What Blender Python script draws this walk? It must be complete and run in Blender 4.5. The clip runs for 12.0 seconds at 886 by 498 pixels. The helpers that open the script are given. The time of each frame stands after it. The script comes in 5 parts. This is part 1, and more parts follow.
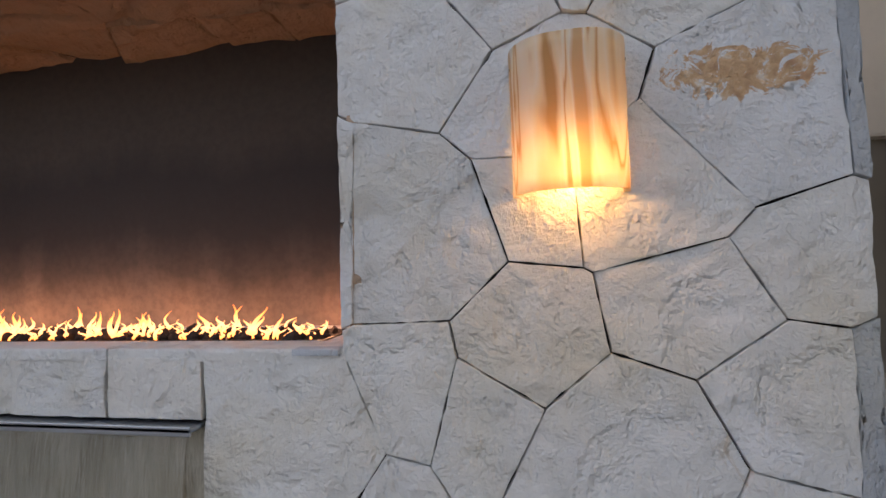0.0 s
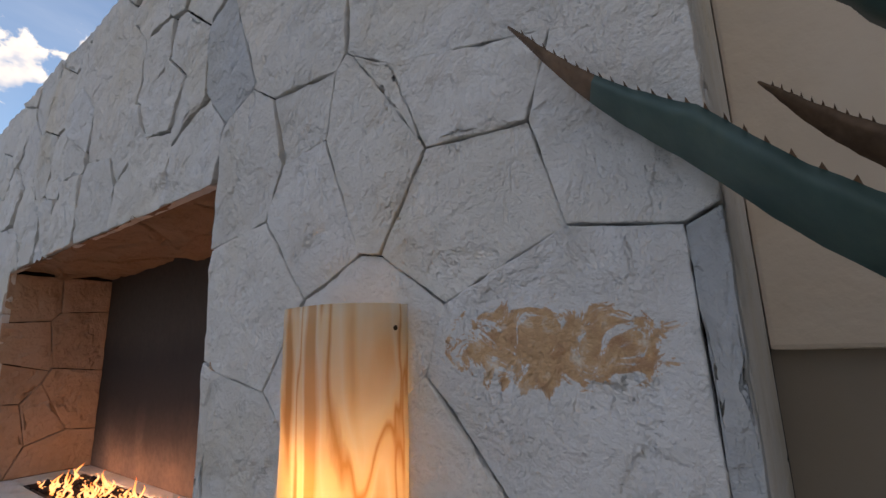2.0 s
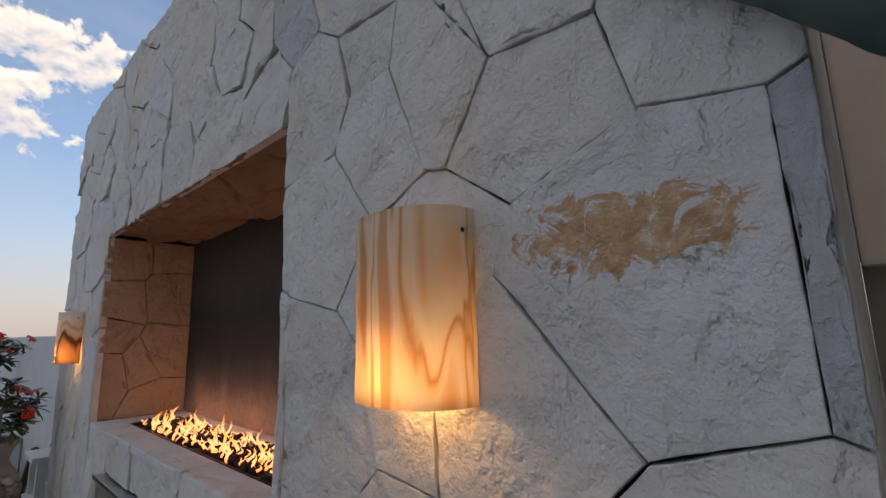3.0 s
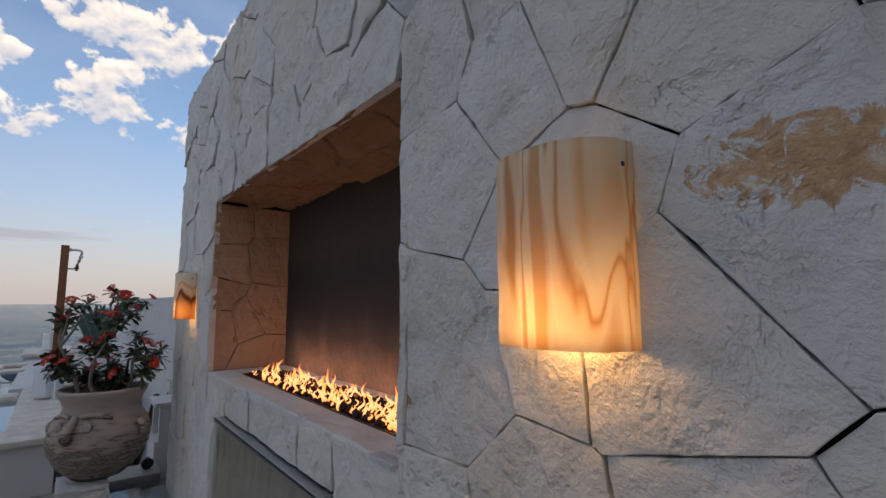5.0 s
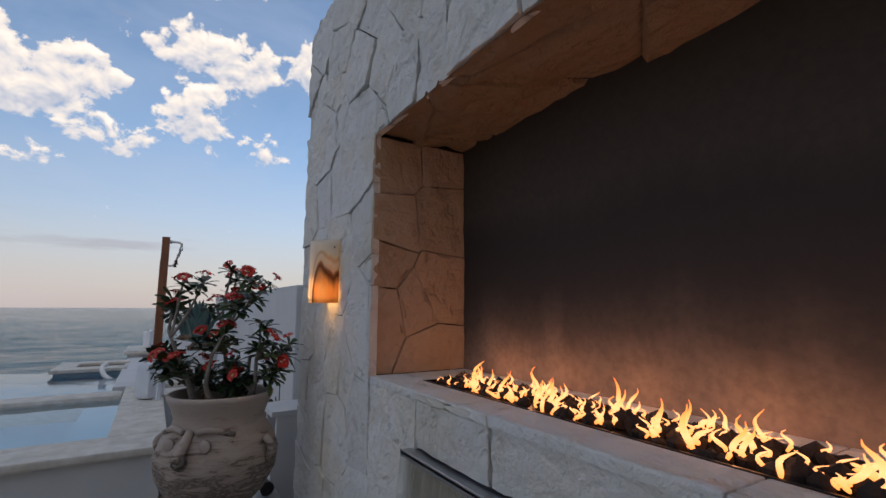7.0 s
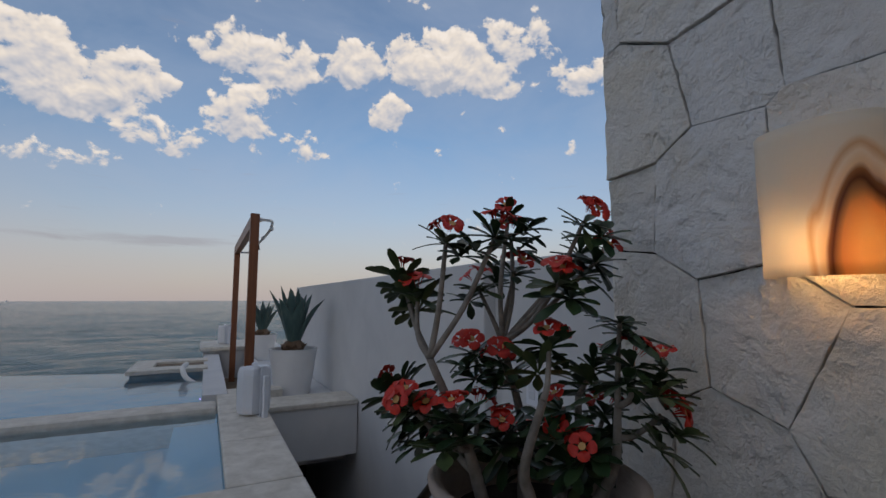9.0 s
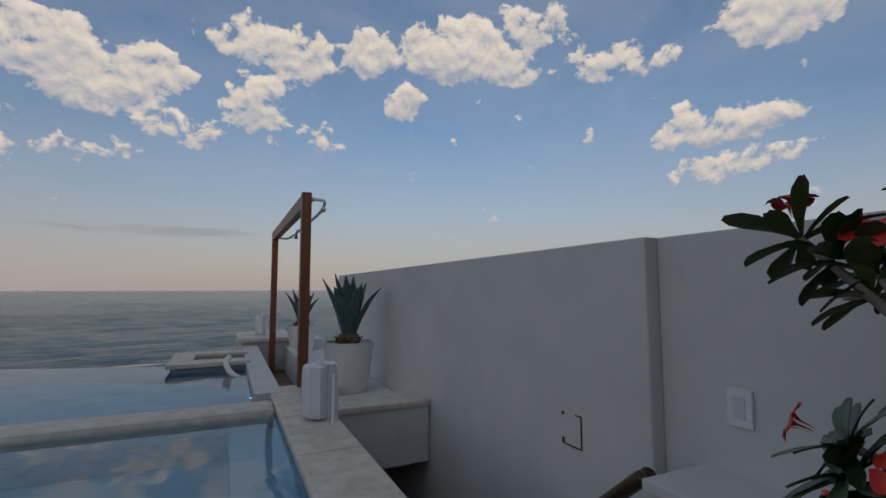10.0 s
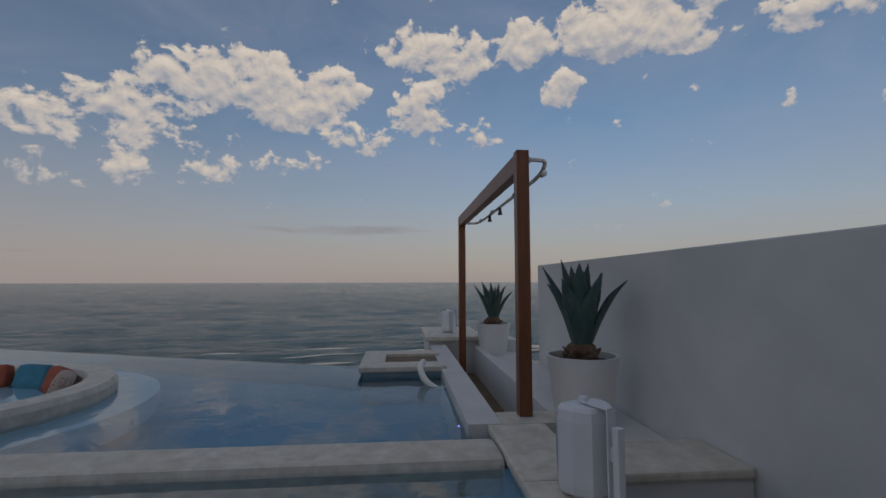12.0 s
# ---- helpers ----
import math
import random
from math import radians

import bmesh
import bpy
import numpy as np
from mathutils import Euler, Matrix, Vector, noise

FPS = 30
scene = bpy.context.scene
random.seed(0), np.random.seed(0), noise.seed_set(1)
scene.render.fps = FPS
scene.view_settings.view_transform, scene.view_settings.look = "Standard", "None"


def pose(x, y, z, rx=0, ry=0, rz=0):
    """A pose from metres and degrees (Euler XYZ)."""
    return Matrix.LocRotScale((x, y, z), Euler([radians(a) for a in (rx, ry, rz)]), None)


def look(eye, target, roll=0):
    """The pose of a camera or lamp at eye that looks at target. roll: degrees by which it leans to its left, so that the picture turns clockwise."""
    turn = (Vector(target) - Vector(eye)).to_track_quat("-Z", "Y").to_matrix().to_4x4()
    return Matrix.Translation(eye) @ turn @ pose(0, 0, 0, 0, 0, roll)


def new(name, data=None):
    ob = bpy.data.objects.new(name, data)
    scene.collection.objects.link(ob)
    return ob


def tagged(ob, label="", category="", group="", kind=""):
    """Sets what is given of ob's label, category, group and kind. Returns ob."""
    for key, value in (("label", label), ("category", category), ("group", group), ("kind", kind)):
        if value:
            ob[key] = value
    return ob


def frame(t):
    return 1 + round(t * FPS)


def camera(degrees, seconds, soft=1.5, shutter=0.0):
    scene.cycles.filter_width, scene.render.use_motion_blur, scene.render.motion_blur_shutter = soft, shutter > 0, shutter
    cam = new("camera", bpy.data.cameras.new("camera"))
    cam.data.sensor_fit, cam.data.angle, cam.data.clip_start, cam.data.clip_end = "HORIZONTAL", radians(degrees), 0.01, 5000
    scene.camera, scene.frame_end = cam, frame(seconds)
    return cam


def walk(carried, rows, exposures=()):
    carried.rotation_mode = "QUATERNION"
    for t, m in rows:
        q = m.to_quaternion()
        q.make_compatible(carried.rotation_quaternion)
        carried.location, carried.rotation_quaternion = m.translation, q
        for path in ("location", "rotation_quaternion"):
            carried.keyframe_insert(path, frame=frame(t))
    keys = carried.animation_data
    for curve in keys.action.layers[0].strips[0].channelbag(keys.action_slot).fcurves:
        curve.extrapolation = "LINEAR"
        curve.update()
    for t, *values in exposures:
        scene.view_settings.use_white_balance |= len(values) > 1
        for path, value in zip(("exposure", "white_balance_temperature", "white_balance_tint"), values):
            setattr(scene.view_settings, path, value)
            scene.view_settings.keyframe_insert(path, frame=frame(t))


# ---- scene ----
cam = camera(87.5, 12.0)
PATH = [
    (0, (0.384, -0.958, 1.322), (0.031, 1.008, 1.409), -1.8),
    (0.5, (0.658, -0.862, 1.327), (0.122, 1.06, 1.467), -1.6),
    (1, (0.876, -0.63, 1.433), (0.085, 1.189, 1.687), -1.4),
    (1.5, (0.981, -0.563, 1.603), (-0.002, 1.138, 1.976), -1.6),
    (2, (1.04, -0.534, 1.687), (-0.11, 1.048, 2.104), -1.6),
    (2.5, (1.032, -0.547, 1.627), (-0.228, 0.956, 2.02), -1.5),
    (3, (1.023, -0.542, 1.572), (-0.322, 0.898, 1.912), -1.3),
    (3.2, (1.027, -0.543, 1.561), (-0.345, 0.875, 1.889), -1.3),
    (4.8, (0.96, -0.592, 1.536), (-0.587, 0.654, 1.766), -0.3),
    (5, (0.914, -0.614, 1.528), (-0.634, 0.632, 1.755), -0.2),
    (5.5, (0.796, -0.67, 1.499), (-0.786, 0.531, 1.727), -0.1),
    (6, (0.547, -0.667, 1.433), (-1.069, 0.486, 1.677), -0.3),
    (6.5, (0.19, -0.667, 1.409), (-1.459, 0.432, 1.673), 0.1),
    (6.7, (0.024, -0.668, 1.41), (-1.648, 0.392, 1.673), 0.1),
    (8.3, (-1.377, -0.869, 1.366), (-3.12, 0.085, 1.597), 0.6),
    (8.5, (-1.524, -0.928, 1.376), (-3.277, 0.009, 1.603), 0.3),
    (9, (-1.919, -1.058, 1.387), (-3.703, -0.181, 1.604), -0.1),
    (9.5, (-2.252, -1.193, 1.401), (-4.054, -0.347, 1.602), -0.1),
    (10, (-2.656, -1.316, 1.371), (-4.474, -0.5, 1.545), -0.1),
    (10.5, (-3.044, -1.352, 1.346), (-4.887, -0.59, 1.499), -0.2),
    (11, (-3.468, -1.357, 1.344), (-5.37, -0.75, 1.473), -0.2),
    (11.5, (-3.818, -1.426, 1.362), (-5.772, -1.019, 1.488), -0.1),
    (12, (-4.082, -1.524, 1.382), (-6.071, -1.367, 1.523), -0.1),
]
EXPOSURES = [(0.0, 1.4, 6500, 14), (1.0, 1.3, 6500, 14), (1.5, 1.1, 6500, 14), (2.5, 0.7, 6500, 14), (5.0, 0.55, 6250, 13), (6.5, 0.55, 6250, 13), (8.5, 0.35, 6200, 12),
             (9.5, 0.05, 6400, 12), (10.5, -0.15, 6400, 12), (12.0, -0.3, 6400, 12)]
walk(cam, [(t, look(eye, target, roll)) for t, eye, target, roll in PATH], EXPOSURES)

# ---- world and lights ----
world = bpy.data.worlds.new("sky")
scene.world = world
world.use_nodes = True
wn, wl = world.node_tree.nodes, world.node_tree.links
wn.clear()


def wnode(kind, **values):
    n = wn.new(kind)
    for k, v in values.items():
        n.inputs[k].default_value = v
    return n


def wmath(op, a, b=None, clamp=False):
    n = wn.new("ShaderNodeMath")
    n.operation, n.use_clamp = op, clamp
    for i, v in enumerate((a, b)):
        if v is None:
            continue
        if isinstance(v, (int, float)):
            n.inputs[i].default_value = v
        else:
            wl.new(v, n.inputs[i])
    return n.outputs[0]


def wramp(value, stops):
    n = wn.new("ShaderNodeValToRGB")
    n.color_ramp.elements[0].position, n.color_ramp.elements[0].color = stops[0]
    n.color_ramp.elements[1].position, n.color_ramp.elements[1].color = stops[-1]
    for p, c in stops[1:-1]:
        n.color_ramp.elements.new(p).color = c
    wl.new(value, n.inputs[0])
    return n.outputs[0]


sky = wn.new("ShaderNodeTexSky")
sky.sky_type, sky.sun_disc = "NISHITA", False
sky.sun_elevation, sky.sun_rotation = radians(12), radians(118)
sky.air_density, sky.dust_density, sky.ozone_density = 1.0, 1.1, 2.6
coord = wn.new("ShaderNodeTexCoord")
sep = wn.new("ShaderNodeSeparateXYZ")
wl.new(coord.outputs["Generated"], sep.inputs[0])
up = wmath("MAXIMUM", sep.outputs[2], 0.0)
# bearing from the sea's side (degrees, growing northward) and height above the horizon
bearing = wmath("MULTIPLY", wmath("ARCTAN2", sep.outputs[1], wmath("MULTIPLY", sep.outputs[0], -1.0)), 57.2958)
elev = wmath("MULTIPLY", wmath("ARCSINE", up), 57.2958)
spot_on_sky = wn.new("ShaderNodeCombineXYZ")
wl.new(bearing, spot_on_sky.inputs[0])
wl.new(elev, spot_on_sky.inputs[1])


def wvec(op, a, b, c=None):
    n = wn.new("ShaderNodeVectorMath")
    n.operation = op
    for k, v in enumerate((a, b, c)):
        if v is None:
            continue
        if isinstance(v, tuple):
            n.inputs[k].default_value = v
        else:
            wl.new(v, n.inputs[k])
    return n


def wnoise(vector, scale, detail, rough, distort=0.0):
    n = wnode("ShaderNodeTexNoise", Scale=scale, Detail=detail, Roughness=rough, Distortion=distort)
    wl.new(vector, n.inputs["Vector"])
    return n.outputs["Fac"]


# the groups' outlines wander with the wind
drift = wnode("ShaderNodeTexNoise", Scale=0.16, Detail=4.0, Roughness=0.6)
wl.new(spot_on_sky.outputs[0], drift.inputs["Vector"])
blown = wvec("MULTIPLY_ADD", drift.outputs["Color"], (9.0, 4.5, 0.0), spot_on_sky.outputs[0]).outputs[0]
blown = wvec("SUBTRACT", blown, (4.5, 2.25, 0.0)).outputs[0]
# cloud groups: bearing, elevation, half width, half height, density
CLOUDS = [
    (-17.9, 24.0, 5.5, 2.4, 1.0), (-15.0, 20.6, 9.5, 2.9, 1.0), (-8.9, 23.0, 3.8, 2.7, 1.0), (4.0, 26.8, 7.8, 3.2, 1.0),
    (15.5, 27.6, 5.0, 2.6, 1.0), (26.3, 28.0, 7.0, 3.9, 1.1), (32.5, 25.8, 4.4, 2.6, 0.9), (19.1, 22.8, 3.6, 2.4, 0.9),
    (2.5, 21.0, 5.4, 3.2, 0.75), (7.5, 18.3, 5.2, 2.2, 0.55), (-14.9, 14.4, 6.0, 2.2, 0.48), (-5.7, 17.3, 4.6, 2.8, 0.55),
    (36.0, 30.0, 5.0, 2.8, 0.75), (45.2, 25.2, 7.2, 2.6, 0.75), (61.0, 26.6, 6.0, 3.6, 1.0), (54.6, 17.3, 8.0, 2.3, 0.9),
    (57.5, 13.6, 6.0, 1.7, 0.7), (-30.3, 18.8, 8.0, 2.9, 0.72), (-23.3, 22.5, 7.0, 3.2, 0.85),
    (-30.0, 12.2, 13.0, 3.4, 0.44), (-19.5, 14.2, 5.0, 2.4, 0.5), (-37.5, 15.5, 5.0, 3.0, 0.66), (-28.0, 15.5, 6.0, 2.4, 0.6),
]
STREAK = (-8.0, 6.3, 13.0, 0.8)
total, spread, lifted = 0.0, 0.0, 0.0
for b, e, hw, hh, dens in CLOUDS:
    q = wvec("MULTIPLY_ADD", blown, (1 / hw, 1 / hh, 0), (-b / hw, -e / hh, 0)).outputs[0]
    r = wvec("DOT_PRODUCT", q, q).outputs["Value"]
    w = wmath("MULTIPLY", wmath("SUBTRACT", 1.35, r, True), dens)
    qs = wn.new("ShaderNodeSeparateXYZ")
    wl.new(q, qs.inputs[0])
    total = wmath("MAXIMUM", total, w)
    spread = wmath("ADD", spread, w)
    lifted = wmath("ADD", lifted, wmath("MULTIPLY", w, qs.outputs[1]))
lifted = wmath("DIVIDE", lifted, wmath("ADD", spread, 0.2))
# the same broken cloud goes on overhead and behind the house
away = wmath("MAXIMUM", wramp(wmath("DIVIDE", wmath("ABSOLUTE", wmath("SUBTRACT", bearing, 12.0)), 180.0), [(0.31, (0, 0, 0, 1)), (0.40, (1, 1, 1, 1))]),
             wramp(wmath("DIVIDE", elev, 90.0), [(0.37, (0, 0, 0, 1)), (0.45, (1, 1, 1, 1))]))
flat = wn.new("ShaderNodeCombineXYZ")
low = wmath("ADD", up, 0.10)
wl.new(wmath("DIVIDE", sep.outputs[0], low), flat.inputs[0])
wl.new(wmath("DIVIDE", sep.outputs[1], low), flat.inputs[1])
wide = wramp(wnoise(flat.outputs[0], 1.3, 3.0, 0.5, 0.3), [(0.46, (0, 0, 0, 1)), (0.62, (1, 1, 1, 1))])
total = wmath("MAXIMUM", total, wmath("MULTIPLY", wide, away))
puffed = wvec("MULTIPLY", spot_on_sky.outputs[0], (0.78, 1.0, 1.0)).outputs[0]
raised = wvec("ADD", puffed, (0.12, 0.75, 0.0)).outputs[0]


def billow(vector, fine=10.0):
    a = wnoise(vector, 0.36, fine, 0.64, 0.25)
    v = wn.new("ShaderNodeTexVoronoi")
    v.feature = "SMOOTH_F1"
    v.inputs["Scale"].default_value, v.inputs["Detail"].default_value, v.inputs["Roughness"].default_value = 0.55, 2.0, 0.5
    wl.new(vector, v.inputs["Vector"])
    return wmath("ADD", wmath("MULTIPLY", a, 2.6), wmath("MULTIPLY", wmath("SUBTRACT", 0.62, v.outputs["Distance"]), 0.50))


here, below, above = billow(puffed), billow(puffed, 3.0), billow(raised, 3.0)
field = wmath("SUBTRACT", wmath("ADD", wmath("MULTIPLY", total, 0.88), here), 0.49)
cover = wramp(wmath("MULTIPLY", field, 0.5), [(0.575, (0, 0, 0, 1)), (0.62, (0.38, 0.38, 0.38, 1)), (0.665, (0.86, 0.86, 0.86, 1)), (0.74, (1, 1, 1, 1))])
cloud = wmath("MULTIPLY", cover, wramp(wmath("DIVIDE", elev, 90.0), [(0.06, (0, 0, 0, 1)), (0.12, (1, 1, 1, 1))]))
# tops catch the low sun, bases stay grey
bright = wmath("ADD", wmath("ADD", wmath("MULTIPLY", wmath("SUBTRACT", below, above), 0.55), wmath("MULTIPLY", lifted, 0.42)), 0.52)
tone = wramp(bright, [(0.18, (0.50, 0.54, 0.62, 1)), (0.42, (0.74, 0.71, 0.70, 1)), (0.72, (1.0, 0.89, 0.76, 1)), (0.95, (1.12, 1.0, 0.86, 1))])
lit = wn.new("ShaderNodeMix")
lit.data_type, lit.blend_type = "RGBA", "MULTIPLY"
lit.inputs["Factor"].default_value = 1.0
wl.new(tone, lit.inputs["A"])
lit.inputs["B"].default_value = (6.3, 6.3, 6.3, 1)


def wblend(fac, a, b):
    n = wn.new("ShaderNodeMix")
    n.data_type = "RGBA"
    for key, v in (("Factor", fac), ("A", a), ("B", b)):
        if isinstance(v, tuple):
            n.inputs[key].default_value = v
        else:
            wl.new(v, n.inputs[key])
    return n.outputs["Result"]


# thin high veil, then warm haze close to the horizon
veil = wramp(wnoise(wvec("MULTIPLY", spot_on_sky.outputs[0], (0.5, 1.0, 1.0)).outputs[0], 0.09, 5.0, 0.6, 0.6), [(0.35, (0.12, 0.12, 0.12, 1)), (0.7, (0.40, 0.40, 0.40, 1))])
air = wblend(veil, sky.outputs[0], (3.3, 3.7, 4.4, 1))
air = wblend(wramp(up, [(0.0, (0.80, 0.80, 0.80, 1)), (0.07, (0.66, 0.66, 0.66, 1)), (0.17, (0.30, 0.30, 0.30, 1)), (0.32, (0, 0, 0, 1))]), air, (3.95, 3.30, 3.05, 1))
sq = wvec("MULTIPLY_ADD", spot_on_sky.outputs[0], (1 / STREAK[2], 1 / STREAK[3], 0), (-STREAK[0] / STREAK[2], -STREAK[1] / STREAK[3], 0)).outputs[0]
wisp = wnoise(wvec("MULTIPLY", spot_on_sky.outputs[0], (0.12, 1.1, 1.0)).outputs[0], 1.0, 6.0, 0.6, 0.4)
streak = wmath("ADD", wmath("SUBTRACT", 1.0, wvec("DOT_PRODUCT", sq, sq).outputs["Value"], True), wmath("MULTIPLY", wmath("SUBTRACT", wisp, 0.5), 2.6))
air = wblend(wramp(streak, [(0.35, (0, 0, 0, 1)), (0.95, (0.5, 0.5, 0.5, 1))]), air, (2.55, 2.4, 2.55, 1))
mixc = wn.new("ShaderNodeMix")
mixc.data_type = "RGBA"
wl.new(cloud, mixc.inputs["Factor"])
wl.new(air, mixc.inputs["A"])
wl.new(lit.outputs["Result"], mixc.inputs["B"])
back = wnode("ShaderNodeBackground", Strength=0.112)
wout = wn.new("ShaderNodeOutputWorld")
wl.new(mixc.outputs["Result"], back.inputs[0])
wl.new(back.outputs[0], wout.inputs[0])

sun_data = bpy.data.lights.new("sun", "SUN")
sun_data.energy, sun_data.angle, sun_data.color = 0.8, radians(12), (1.0, 0.86, 0.7)
sun = new("sun", sun_data)
sun.matrix_world = look((18.0, -9.6, 4.3), (0, 0, 0))


def lamp(name, place, watts, colour, size):
    d = bpy.data.lights.new(name, "POINT")
    d.energy, d.color, d.shadow_soft_size = watts, colour, size
    o = new(name, d)
    o.location = place
    return o


lamp("sconce_bulb_light", (0.485, -0.05, 1.495), 0.40, (1.0, 0.50, 0.15), 0.016)
lamp("sconce_bulb_light", (-2.365, -0.05, 1.47), 0.32, (1.0, 0.50, 0.15), 0.016)
for i in range(6):
    lamp("fire_light", (-1.6 + 0.28 * i, 0.30, 1.195), 0.42, (1.0, 0.42, 0.20), 0.03)


# ---- materials ----
class Mat:
    """A node material with a few short cuts."""

    def __init__(self, name, colour=(0.5, 0.5, 0.5), rough=0.6, metal=0.0):
        self.m = bpy.data.materials.new(name)
        self.m.use_nodes = True
        self.t = self.m.node_tree
        self.b = self.t.nodes["Principled BSDF"]
        self.b.inputs["Base Color"].default_value = (*colour, 1)
        self.b.inputs["Roughness"].default_value = rough
        self.b.inputs["Metallic"].default_value = metal
        self.c = None

    def node(self, kind, **values):
        n = self.t.nodes.new(kind)
        for k, v in values.items():
            n.inputs[k].default_value = v
        return n

    def link(self, a, b):
        self.t.links.new(a, b)

    def coords(self, scale=(1, 1, 1), which="Object"):
        tc = self.node("ShaderNodeTexCoord")
        mp = self.node("ShaderNodeMapping")
        mp.inputs["Scale"].default_value = scale
        self.link(tc.outputs[which], mp.inputs[0])
        return mp.outputs[0]

    def noise(self, vec, scale, detail=5.0, rough=0.55, distort=0.0):
        n = self.node("ShaderNodeTexNoise", Scale=scale, Detail=detail, Roughness=rough, Distortion=distort)
        self.link(vec, n.inputs["Vector"])
        return n.outputs["Fac"]

    def ramp(self, fac, stops):
        n = self.node("ShaderNodeValToRGB")
        e = n.color_ramp.elements
        e[0].position, e[0].color = stops[0][0], (*stops[0][1], 1)
        e[1].position, e[1].color = stops[-1][0], (*stops[-1][1], 1)
        for p, c in stops[1:-1]:
            e.new(p).color = (*c, 1)
        self.link(fac, n.inputs[0])
        return n.outputs[0]

    def mix(self, fac, a, b, mode="MIX"):
        n = self.node("ShaderNodeMix")
        n.data_type, n.blend_type = "RGBA", mode
        for v, key in ((fac, "Factor"), (a, "A"), (b, "B")):
            if isinstance(v, (int, float)):
                n.inputs[key].default_value = v
            elif isinstance(v, tuple):
                n.inputs[key].default_value = (*v, 1)
            else:
                self.link(v, n.inputs[key])
        return n.outputs["Result"]

    def math(self, op, a, b=0.0):
        n = self.node("ShaderNodeMath")
        n.operation = op
        for i, v in enumerate((a, b)):
            if isinstance(v, (int, float)):
                n.inputs[i].default_value = v
            else:
                self.link(v, n.inputs[i])
        return n.outputs[0]

    def colour(self, socket):
        self.link(socket, self.b.inputs["Base Color"])

    def rough(self, fac, lo, hi):
        n = self.node("ShaderNodeMapRange")
        n.inputs["To Min"].default_value, n.inputs["To Max"].default_value = lo, hi
        self.link(fac, n.inputs["Value"])
        self.link(n.outputs[0], self.b.inputs["Roughness"])

    def bump(self, *layers):
        prev = None
        for fac, dist, strength in layers:
            n = self.node("ShaderNodeBump", Strength=strength, Distance=dist)
            self.link(fac, n.inputs["Height"])
            if prev is not None:
                self.link(prev, n.inputs["Normal"])
            prev = n.outputs[0]
        self.link(prev, self.b.inputs["Normal"])


def limestone(name, tint=(1, 1, 1), rust=False, vary=True):
    """Hand-dressed cream limestone; each stone a little different."""
    k = Mat(name, rough=0.85)
    v = k.coords()
    big, mid, fine = k.noise(v, 2.3, 4), k.noise(v, 11, 6, 0.6, 0.4), k.noise(v, 90, 4, 0.6)
    base = k.ramp(mid, [(0.28, (0.66, 0.65, 0.615)), (0.45, (0.75, 0.745, 0.72)), (0.75, (0.80, 0.80, 0.785))])
    yellow = k.ramp(big, [(0.50, (1, 1, 1)), (0.70, (0.95, 0.90, 0.79))])
    col = k.mix(1.0, base, yellow, "MULTIPLY")
    if vary:
        info = k.node("ShaderNodeObjectInfo")
        stone = k.ramp(info.outputs["Random"], [(0.0, (0.88, 0.88, 0.88)), (0.45, (1, 0.99, 0.97)), (0.8, (0.95, 0.965, 1.0)), (1.0, (1.0, 0.96, 0.90))])
        col = k.mix(1.0, col, stone, "MULTIPLY")
    spot = k.ramp(k.noise(v, 6.0, 7, 0.7, 1.2), [(0.66, (0, 0, 0)), (0.72, (1, 1, 1))])
    col = k.mix(k.math("MULTIPLY", spot, 0.45), col, (0.50, 0.33, 0.15))
    if rust:
        # a rusty bloom across the middle of the large stone
        sp = k.node("ShaderNodeSeparateXYZ")
        k.link(v, sp.inputs[0])
        dx = k.math("DIVIDE", k.math("SUBTRACT", sp.outputs[0], 0.80), 0.17)
        dz = k.math("DIVIDE", k.math("SUBTRACT", sp.outputs[2], 1.685), 0.055)
        r = k.math("ADD", k.math("MULTIPLY", dx, dx), k.math("MULTIPLY", dz, dz))
        flake = k.noise(v, 17, 7, 0.66, 2.2)
        area = k.math("SUBTRACT", k.math("MULTIPLY", flake, 4.2), k.math("ADD", k.math("MULTIPLY", r, 0.9), 1.05))
        mask = k.ramp(area, [(0.45, (0, 0, 0)), (0.56, (0.8, 0.8, 0.8)), (0.8, (1, 1, 1))])
        tone = k.ramp(k.noise(v, 34, 5), [(0.3, (0.42, 0.19, 0.05)), (0.55, (0.62, 0.37, 0.15)), (0.68, (0.74, 0.64, 0.50))])
        col = k.mix(k.math("MULTIPLY", mask, 0.85), col, tone)
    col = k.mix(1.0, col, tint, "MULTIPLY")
    k.colour(col)
    k.rough(fine, 0.75, 0.95)
    ridge = k.math("ABSOLUTE", k.math("SUBTRACT", k.noise(v, 8, 8, 0.66, 0.25), 0.5))
    pits = k.ramp(k.noise(v, 30, 5, 0.6, 0.9), [(0.30, (0, 0, 0)), (0.44, (1, 1, 1))])
    ledge = k.ramp(k.noise(v, 6.5, 5, 0.55, 0.3), [(0.36, (0, 0, 0)), (0.46, (0.6, 0.6, 0.6)), (0.56, (0.7, 0.7, 0.7)), (0.64, (1, 1, 1))])
    chips = k.ramp(k.noise(k.coords((1, 1, 0.6)), 17, 4, 0.55, 0.35), [(0.30, (0, 0, 0)), (0.44, (1, 1, 1))])
    k.bump((ridge, 0.03, 0.8), (ledge, 0.013, 0.9), (chips, 0.006, 0.75), (k.noise(v, 26, 7, 0.66, 0.15), 0.010, 0.8), (pits, 0.003, 0.45), (fine, 0.0015, 0.4))
    return k.m


